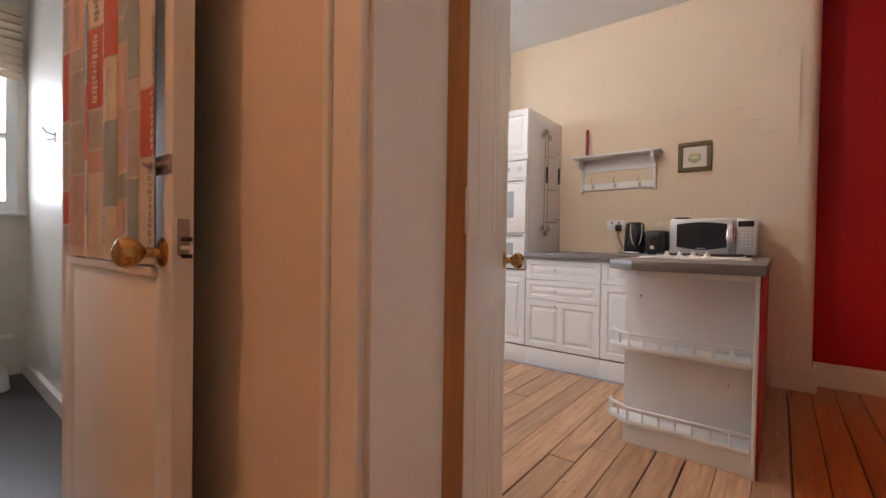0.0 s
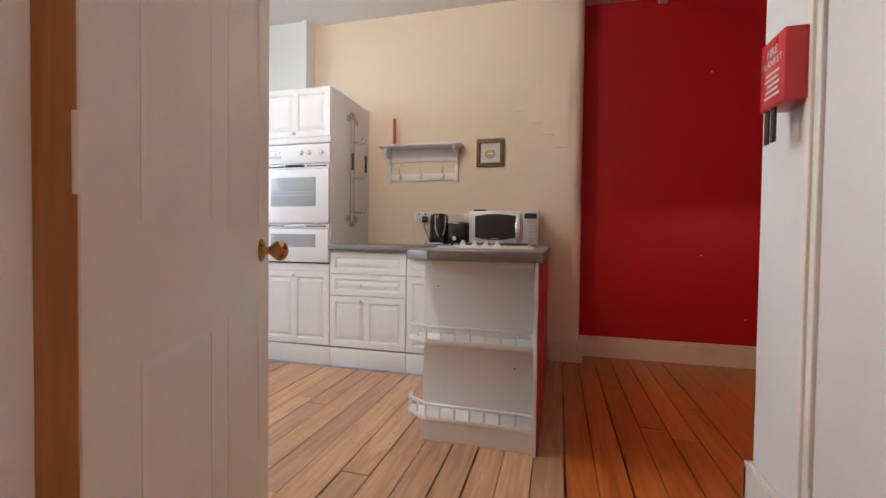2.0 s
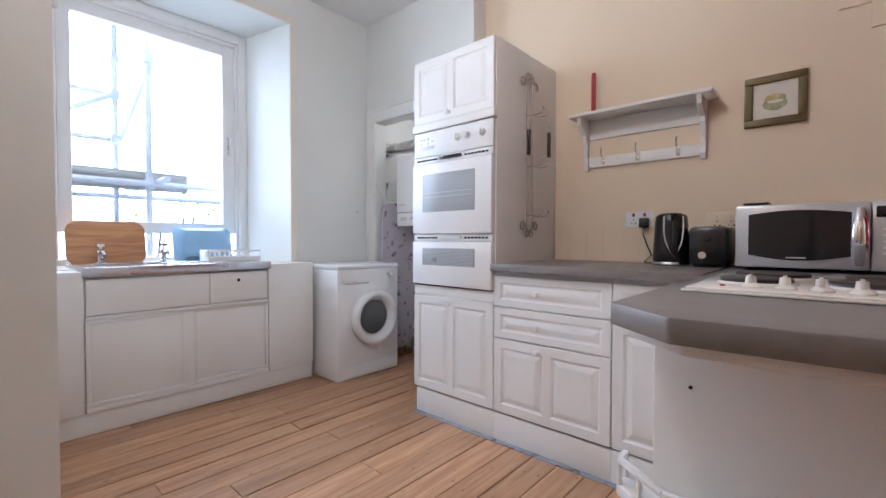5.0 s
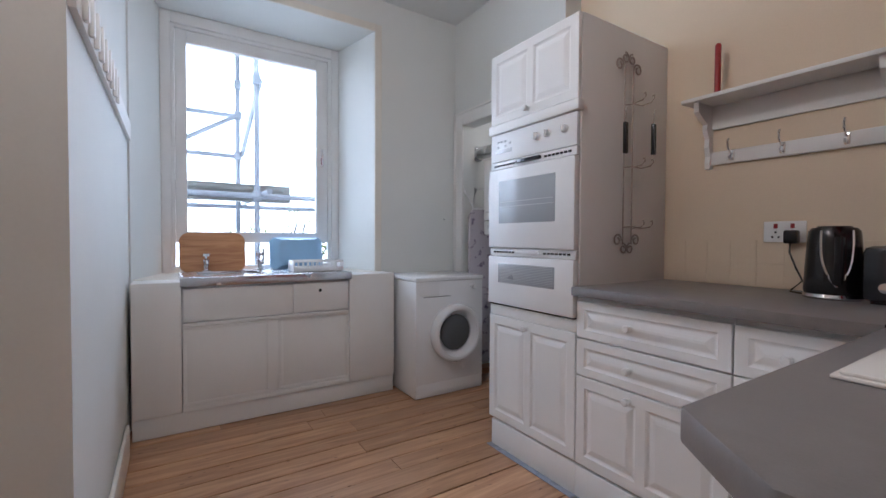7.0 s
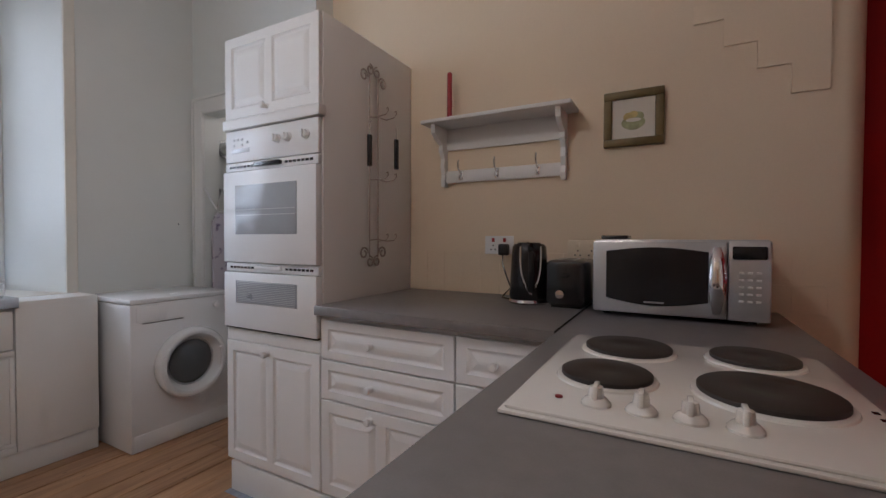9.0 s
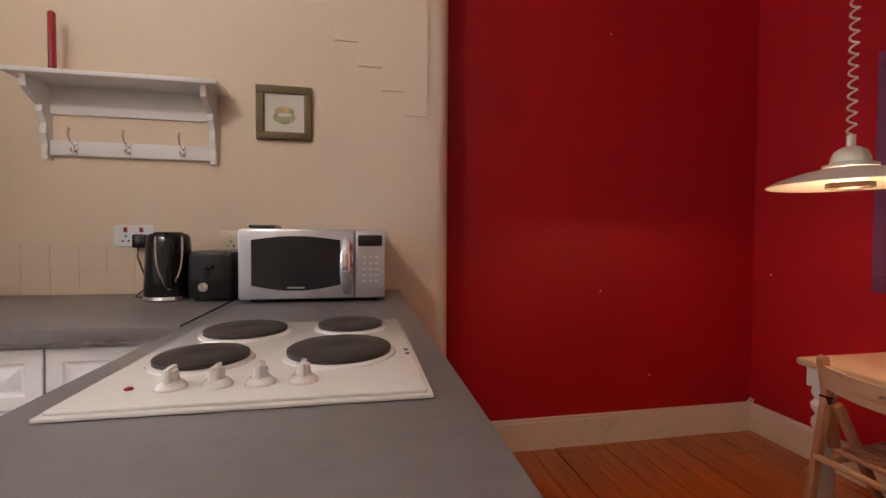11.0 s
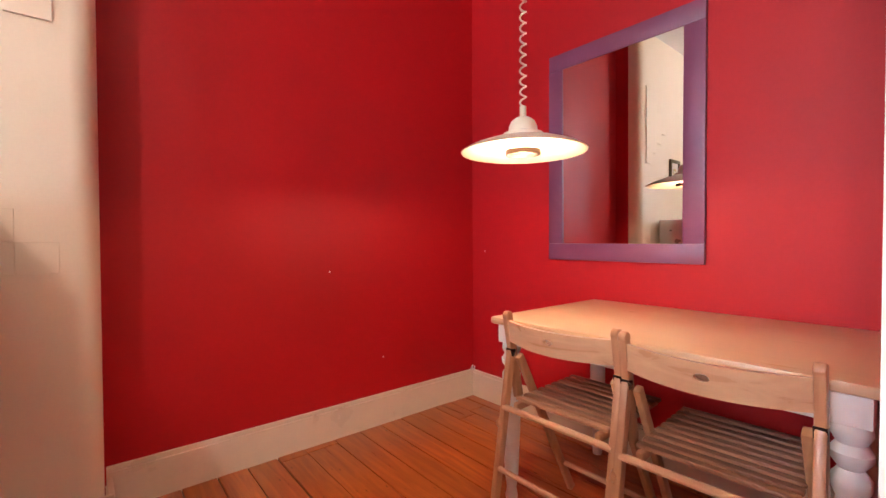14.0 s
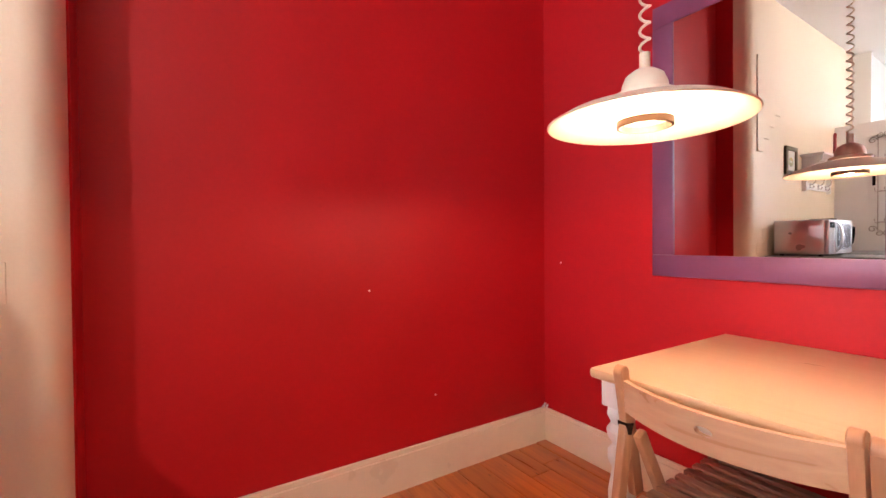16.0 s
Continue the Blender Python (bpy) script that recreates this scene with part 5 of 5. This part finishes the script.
# ---- bathroom ----
bw = thing("window_2", pose(-3.25, 0.3, 1.15), "white bathroom window with a lowered blind", "window")
bw["kind"] = "structure"
bm = bmesh.new()
for y0, y1, z0, z1 in ((0, 0.06, 0, 1.05), (0.69, 0.75, 0, 1.05), (0.06, 0.69, 0, 0.07), (0.06, 0.69, 0.98, 1.05), (0.06, 0.69, 0.5, 0.54)):
    box(bm, -0.08, 0.0, y0, y1, z0, z1, 0.004)
part("window_frame", bm, FRAME_PAINT, bw)
bp = boxed("pane", (-0.05, -0.046, 0.055, 0.695, 0.065, 0.985), GLASS, bw, 0)
bp.visible_shadow = False
boxed("window_sill", (-0.01, 0.06, -0.03, 0.78, -0.03, 0.0), FRAME_PAINT, bw, 0.005)
bl = thing("roller_blind", pose(-3.235, 0.28, 2.06), "cream slatted blind raised above the bathroom window", "blind")
for k in range(9):
    boxed("slat", (0, 0.02, 0, 0.79, k * 0.055, k * 0.055 + 0.05), CREAM_WALL, bl, 0.004)
hk = thing("coat_hook", pose(-2.37, 1.1, 1.55), "small dark metal hook on the bathroom wall", "hook")
bm = bmesh.new()
box(bm, -0.012, 0.012, -0.004, 0, -0.02, 0.04, 0.001)
tube(bm, [(0, -0.004, 0.02), (0, -0.04, 0.03), (0, -0.055, 0.055)], 0.004, 8)
tube(bm, [(0, -0.004, 0.0), (0, -0.03, -0.015), (0, -0.038, 0.0)], 0.004, 8)
part("hook", bm, IRON, hk)
tb = thing("toilet_brush", pose(-2.86, 0.90, 0.003), "toilet brush in a white plastic pot", "toilet brush")
bm = bmesh.new()
lathe(bm, [(0.06, 0), (0.068, 0.01), (0.06, 0.14), (0.055, 0.145), (0.05, 0.14), (0.05, 0.02), (0, 0.02)], 24)
part("pot", bm, APPLIANCE, tb)
bm = bmesh.new()
lathe(bm, [(0.03, 0.03), (0.035, 0.12), (0.012, 0.15), (0.009, 0.33), (0.012, 0.34), (0, 0.35)], 16)
part("brush", bm, APPLIANCE, tb)
pp = thing("bathroom_pipe", pose(-3.2, 0.6, 0.28), "white painted pipe along the bathroom wall", "pipe")
bm = bmesh.new()
tube(bm, [(0, -1.2, 0), (0, 0.42, 0)], 0.018, 10)
tube(bm, [(0, -0.2, -0.12), (0, 0.35, -0.12)], 0.012, 10)
part("pipe", bm, GLOSS, pp)

# ---- cupboard door and fire blanket on the partition ----
cd = thing("cupboard_door", pose(PX - 0.010, 1.46, 0), "closed white gloss cupboard door in the partition", "door")
cd["kind"] = "structure"
boxed("leaf", (0, 0.035, 0.0, 0.776, 0.01, 2.03), GLOSS_W, cd, 0.003)
for z in (0.2, 1.75):
    bm = bmesh.new()
    tube(bm, [(-0.004, 0.782, z), (-0.004, 0.782, z + 0.08)], 0.006, 8)
    part("hinge", bm, GLOSS_W, cd)
fb = thing("fire_blanket", pose(1.602, 2.30, 1.375), "red fire blanket case with black pull tapes", "fire blanket")
boxed("case", (0, 0.077, 0, 0.152, 0, 0.21), FIRE_RED, fb, 0.004)


def words(text, size, place, parent, mat):
    cv = bpy.data.curves.new("lettering", "FONT")
    cv.body, cv.size, cv.align_x, cv.extrude = text, size, "CENTER", 0.0004
    tmp = bpy.data.objects.new("lettering", cv)
    scene.collection.objects.link(tmp)
    me = bpy.data.meshes.new_from_object(tmp.evaluated_get(bpy.context.evaluated_depsgraph_get()))
    bpy.data.objects.remove(tmp)
    me.transform(Matrix.Translation(place) @ pose(0, 0, 0, 90, 0, -90))
    me.materials.clear()
    me.materials.append(mat)
    ob = new("lettering", me)
    ob.parent = parent
    return ob


words("FIRE", 0.036, (-0.001, 0.076, 0.155), fb, APPLIANCE)
words("BLANKET", 0.029, (-0.001, 0.076, 0.125), fb, APPLIANCE)
for k in range(5):
    boxed("text_bar", (-0.0012, 0.001, 0.03 + 0.01 * (k % 2), 0.12 - 0.008 * (k % 3), 0.03 + k * 0.017, 0.037 + k * 0.017), APPLIANCE, fb, 0)
for y in (0.07, 0.112):
    bm = bmesh.new()
    box(bm, 0.008, 0.014, y, y + 0.026, -0.105, 0.005, 0.001)
    part("pull_tape", bm, BLACK, fb, "black pull tape")

# ---- dining alcove ----
TX, TY, TH = 2.315, 2.655, 0.722
tbl = thing("dining_table", pose(TX, TY, 0), "beech-topped dining table with white turned legs", "table")
TWX, TLY = 0.735, 1.065
bm = bmesh.new()
box(bm, 0, TWX, 0, TLY, TH - 0.028, TH, 0.009)
part("tabletop", bm, BEECH_TOP, tbl, "pale beech tabletop")
for a in ((0.09, 0.112, 0.09, TLY - 0.09), (TWX - 0.112, TWX - 0.09, 0.09, TLY - 0.09), (0.11, TWX - 0.11, 0.09, 0.112), (0.11, TWX - 0.11, TLY - 0.112, TLY - 0.09)):
    boxed("apron", (*a, TH - 0.12, TH - 0.028), TABLE_WHITE, tbl, 0.003)
prof = [(0.020, -0.010), (0.024, 0.03), (0.018, 0.06), (0.026, 0.12), (0.033, 0.30), (0.034, 0.40), (0.024, 0.46), (0.035, 0.485), (0.035, 0.505), (0.022, 0.525), (0.036, 0.545), (0.038, 0.562), (0.026, 0.58), (0.036, 0.60), (0.034, 0.618), (0.026, 0.628)]
for lx in (0.058, TWX - 0.058):
    for ly in (0.058, TLY - 0.058):
        bm = bmesh.new()
        lathe(bm, prof, 24, Matrix.Translation((lx, ly, 0)))
        box(bm, lx - 0.036, lx + 0.036, ly - 0.036, ly + 0.036, 0.624, TH - 0.028, 0.003)
        part("leg", bm, TABLE_WHITE, tbl, "white turned leg with a square block")

# folding chairs: back at local x = 0, seat towards +x
ch = thing("folding_chair", pose(2.285, 3.395, 0), "beech folding chair with a slatted seat and curved back", "chair", "chairs at the table")
CW = 0.205


def bar(name, a, b, w, t, mat, parent, label=""):
    """A flat wooden bar from a to b, w wide across y and t thick."""
    bm = bmesh.new()
    a, b = Vector(a), Vector(b)
    length = (b - a).length
    box(bm, -t / 2, t / 2, -w / 2, w / 2, 0, length, min(w, t) * 0.2)
    rot = Vector((0, 0, 1)).rotation_difference((b - a).normalized()).to_matrix().to_4x4()
    bmesh.ops.transform(bm, matrix=Matrix.Translation(a) @ rot, verts=bm.verts)
    return part(name, bm, mat, parent, label)


for s in (-1, 1):
    bar("back_post", (-0.005, s * CW, 0.745), (0.055, s * CW, 0.44), 0.022, 0.034, BEECH_Z, ch)
    bar("rear_leg", (0.015, s * (CW + 0.0), 0.62), (-0.085, s * (CW + 0.003), -0.005), 0.022, 0.03, BEECH_Z, ch)
    bar("front_leg", (0.03, s * (CW - 0.024), 0.60), (0.36, s * (CW - 0.024), -0.005), 0.02, 0.03, BEECH_Z, ch)
    bar("seat_rail", (-0.02, s * (CW - 0.05), 0.432), (0.36, s * (CW - 0.05), 0.452), 0.02, 0.026, BEECH_Z, ch)
    bm = bmesh.new()
    tri = [(-0.002, 0.626), (0.027, 0.620), (0.018, 0.594), (0.006, 0.597)]
    sides = [[bm.verts.new((x, s * CW + w, z)) for x, z in tri] for w in (-0.0122, 0.0122)]
    bm.faces.new(sides[0]), bm.faces.new(sides[1][::-1])
    for k in range(4):
        bm.faces.new((sides[0][k], sides[0][(k + 1) % 4], sides[1][(k + 1) % 4], sides[1][k]))
    part("pivot", bm, BLACK, ch, "dark metal pivot plate", smooth=False)
    bm = bmesh.new()
    lathe(bm, [(0.0, -0.0112), (0.0145, -0.0112), (0.017, -0.009), (0.017, 0.009), (0.0145, 0.0112), (0.0, 0.0112)], 20, pose(-0.0048, s * CW, 0.744, -90))
    part("post_top", bm, BEECH_Z, ch)
    bm = bmesh.new()
    lathe(bm, [(0.014, 0), (0.018, 0.006), (0.018, 0.014), (0.012, 0.02)], 14, pose(-0.03, s * CW - 0.01 + s * 0.012, 0.36, -90))
    part("pivot_cap", bm, BEECH_Z, ch)
bm = bmesh.new()
BH, BL, HZ = 0.728, 0.646, 0.690


def back_point(y, z, depth):
    """A point of the bowed backrest; depth 0 is its outer face, 1 its inner face."""
    f = y / (CW - 0.004)
    lean = 0.008 * (BH - z) / (BH - BL)
    return (-0.045 * (1 - f * f) - 0.009 + 0.014 * depth + lean, y, z)


edge = lambda y: (BL + 0.008 * (y / CW) ** 2, BH - 0.004 * (1 - (y / CW) ** 2))
ys = [-(CW - 0.004) + 2 * (CW - 0.004) * i / 16 for i in range(17)]
oval = [(0.017 * math.sin(a), HZ + 0.0095 * math.cos(a)) for a in (math.pi * k / 8 for k in range(16))]
for depth in (0, 1):
    for i in [k for k in range(16) if k not in (7, 8)]:
        y0, y1 = ys[i], ys[i + 1]
        bm.faces.new([bm.verts.new(back_point(y, z, depth)) for y, z in ((y0, edge(y0)[0]), (y1, edge(y1)[0]), (y1, edge(y1)[1]), (y0, edge(y0)[1]))])
    for side, sgn in ((oval[:9], 1), ([oval[0]] + oval[:7:-1], -1)):
        ye = sgn * ys[9]
        loop = [(0, edge(0)[1])] + side + [(0, edge(0)[0]), (ye, edge(ye)[0]), (ye, edge(ye)[1])]
        bm.faces.new([bm.verts.new(back_point(y, z, depth)) for y, z in loop])
for a, b in [(oval[k], oval[(k + 1) % 16]) for k in range(16)] + [((ys[i], edge(ys[i])[e]), (ys[i + 1], edge(ys[i + 1])[e])) for i in range(16) for e in (0, 1)] + [((y, edge(y)[0]), (y, edge(y)[1])) for y in (ys[0], ys[-1])]:
    bm.faces.new([bm.verts.new(p) for p in (back_point(*a, 0), back_point(*b, 0), back_point(*b, 1), back_point(*a, 1))])
bmesh.ops.remove_doubles(bm, verts=bm.verts, dist=0.00005)
part("backrest", bm, BEECH_Y, ch, "curved beech backrest with a grip hole")
for k in range(9):
    xx = 0.005 + k * 0.041
    boxed("slat", (xx, xx + 0.027, -CW + 0.03, CW - 0.03, 0.445 + 0.001 * k, 0.457 + 0.001 * k), BEECH_SLAT, ch, 0.003)
for a in ((-0.075, 0.07), (-0.055, 0.21), (0.30, 0.12)):
    bm = bmesh.new()
    tube(bm, [(a[0], -CW, a[1]), (a[0], CW, a[1])], 0.010, 10)
    part("stretcher", bm, BEECH_Y, ch)
bm = bmesh.new()
tube(bm, [(-0.025, -CW, 0.42), (-0.025, CW, 0.42)], 0.011, 10)
part("seat_bar", bm, BEECH_Y, ch)
copy_thing(ch, pose(2.275, 2.955, 0, 0, 0, 2))

mr = thing("wall_mirror", pose(EX, 3.235, 0.91), "rectangular wall mirror in a broad purple painted frame", "mirror")
MWD, MHT, MF = 0.77, 1.095, 0.086
bm = bmesh.new()
for y0, y1, z0, z1 in ((0, MWD, 0, MF), (0, MWD, MHT - MF, MHT), (0, MF, MF, MHT - MF), (MWD - MF, MWD, MF, MHT - MF)):
    box(bm, -0.022, 0, y0, y1, z0, z1, 0.004)
part("frame", bm, PURPLE, mr)
glass = boxed("glass", (-0.003, 0.003, MF - 0.003 - MWD / 2, MWD / 2 - MF + 0.003, MF - 0.003 - MHT / 2, MHT / 2 - MF + 0.003), MIRROR, mr, 0, "silvered mirror glass")
glass.matrix_local = pose(-0.0105, MWD / 2, MHT / 2, 0, -0.3, 0.2)   # sits a little askew in its frame

LX, LY, LZ = 2.335, 3.575, 1.328
pl = thing("pendant_lamp", pose(LX, LY, LZ), "cream rise-and-fall pendant lamp with a wide shade", "lamp")
bm = bmesh.new()
prof = [(0.222, 0.0), (0.224, 0.003), (0.19, 0.022), (0.13, 0.042), (0.072, 0.056), (0.068, 0.056), (0.128, 0.038), (0.188, 0.018), (0.218, 0.001)]
rings = [[bm.verts.new((r * math.cos(a), r * math.sin(a), z)) for a in (2 * math.pi * i / 64 for i in range(64))] for r, z in prof + prof[:1]]
for p, q in zip(rings, rings[1:]):
    for i in range(64):
        j = (i + 1) % 64
        bm.faces.new((p[i], p[j], q[j], q[i]))
bmesh.ops.remove_doubles(bm, verts=bm.verts, dist=0.0001)
part("shade", bm, SHADE, pl, "wide shallow cream shade")
bm = bmesh.new()
lathe(bm, [(0.071, 0.057), (0.071, 0.068), (0.052, 0.074), (0.05, 0.092), (0.042, 0.112), (0.025, 0.124), (0.012, 0.128), (0.012, 0.165), (0, 0.167)], 40)
part("cap", bm, SHADE, pl)
bm = bmesh.new()
prof = [(0.062, -0.008), (0.062, 0.008), (0.056, 0.008), (0.056, -0.008)]
rings = [[bm.verts.new((r * math.cos(a), r * math.sin(a), z)) for a in (2 * math.pi * i / 40 for i in range(40))] for r, z in prof + prof[:1]]
for p, q in zip(rings, rings[1:]):
    for i in range(40):
        bm.faces.new((p[i], p[(i + 1) % 40], q[(i + 1) % 40], q[i]))
bmesh.ops.remove_doubles(bm, verts=bm.verts, dist=0.0001)
part("bulb_ring", bm, BRONZE_SHADED, pl, "bronze ring round the bulb, darkened as if shaded")
bm = bmesh.new()
lathe(bm, [(0.0, 0.004), (0.03, 0.008), (0.042, 0.022), (0.036, 0.04), (0.018, 0.056)], 24)
bulb = part("bulb", bm, BULB, pl, "lit frosted bulb")
bulb.visible_shadow = False
bm = bmesh.new()
pts = [(0.011 * math.cos(k * 0.6), 0.011 * math.sin(k * 0.6), 0.166 + k * 0.0036) for k in range(int((CEIL - LZ - 0.22) / 0.0036))]
tube(bm, pts, 0.0034, 6)
part("coiled_cord", bm, SHADE, pl, "white coiled flex")
bm = bmesh.new()
lathe(bm, [(0.012, CEIL - LZ - 0.07), (0.045, CEIL - LZ - 0.05), (0.05, CEIL - LZ)], 24)
part("ceiling_rose", bm, SHADE, pl)

kl = thing("ceiling_light", pose(-0.4, 2.33, CEIL), "plain ceiling light with a lit frosted bulb", "lamp")
bm = bmesh.new()
lathe(bm, [(0.018, -0.13), (0.022, -0.09), (0.022, -0.05), (0.045, -0.03), (0.05, 0)], 24)
part("holder", bm, APPLIANCE, kl)
bm = bmesh.new()
lathe(bm, [(0, -0.245), (0.03, -0.235), (0.042, -0.21), (0.036, -0.17), (0.017, -0.131)], 24)
kb = part("bulb", bm, BULB, kl, "lit frosted bulb")
kb.visible_shadow = False
hl = copy_thing(kl, pose(-0.25, -0.3, CEIL))
hl["label"] = "plain hall ceiling light with a lit bulb"
br = thing("ceiling_bracket", pose(1.76, RY - 0.35, CEIL), "small white painted bracket under the ceiling", "bracket")
boxed("block", (-0.035, 0.035, -0.05, 0.35, -0.055, 0), CEILING, br, 0.004)
cs = thing("cable_stub", pose(EX - 0.03, RY - 0.03, 0.165), "short white cable end in the alcove corner", "cable")
bm = bmesh.new()
tube(bm, [(0, 0.02, -0.004), (-0.005, 0.0, 0.015), (-0.012, -0.012, 0.03)], 0.006, 8)
tube(bm, [(0.01, 0.0, -0.004), (0.008, -0.01, 0.02)], 0.005, 8)
part("stub", bm, APPLIANCE, cs)

# small chips and nail holes in the plaster
for wall, y_facing, marks, mat in (("wall_red", True, ((2.08, 0.855), (2.397, 0.36), (2.12, 2.29)), APPLIANCE), ("wall_mirror", False, ((4.515, 0.944),), APPLIANCE), ("wall_west", None, ((4.181, 1.276),), BLACK)):
    for a, z in marks:
        bm = bmesh.new()
        m = pose(a, RY, z, 90) if y_facing else pose(EX, a, z, 0, -90) if y_facing is False else pose(WX, a, z, 0, 90)
        lathe(bm, [(0.0055, -0.001), (0.0045, 0.0012), (0.002, 0.0018), (0, 0.0018)], 7, m)
        part("plaster_chip", bm, mat, bpy.data.objects[wall], "small pale chip in the paint" if mat == APPLIANCE else "dark nail hole")

# ---- floorboards ----
structure("floor", [(WX, EX + 0.1, -1.3, 5.3, -0.075, -0.055)], PINE, "bare stripped pine floorboards with dark gaps", "floor")
floor_ob = bpy.data.objects["floor"]
rng = random.Random(11)
x = -2.44
while x < EX:
    w = 0.128 + rng.uniform(-0.006, 0.006)
    if rng.random() < 0.15:
        w *= 1.2
    cuts = [-1.3, -0.1 + rng.uniform(-0.4, 0.4), 1.06 + rng.uniform(-0.03, 0.03)]
    c = cuts[-1] + rng.uniform(0.9, 2.2)
    while c < 4.9:
        cuts.append(c)
        c += rng.uniform(1.4, 2.6)
    cuts.append(5.3)
    for a, b in zip(cuts, cuts[1:]):
        if b < 1.1 and x < -0.9:
            continue
        if a > 4.2 and x < -2.3:
            continue
        bm = bmesh.new()
        g = rng.choice((0.002, 0.003, 0.004, 0.0065))
        drop = 0.01 * min(max((x + 1.9) / 0.8, 0.0), 1.0)
        box(bm, x + g, x + w - rng.uniform(0.0, 0.002), a + 0.001, b - 0.001, -0.05, rng.uniform(-0.002, 0.0015) - drop, 0.0025)
        part("floorboard", bm, PINE_VARNISH_BOUNCE if x > 0.9 else PINE, floor_ob, smooth=False)
    x += w

# ---- painted-over tiles above the worktop ----
wall_ob = bpy.data.objects["wall_north"]
rng = random.Random(3)
for row in range(2):
    for k in range(17):
        x0, z0 = -0.668 + k * 0.1016, 0.9125 + row * 0.1016
        if row == 1 and x0 > 0.9:
            continue
        bm = bmesh.new()
        box(bm, x0 + 0.0008, x0 + 0.1008, NY - 0.0025 - rng.uniform(0, 0.0008), NY + 0.002, z0, z0 + 0.1, 0.0012)
        part("tile", bm, CREAM_WALL, wall_ob, smooth=False)
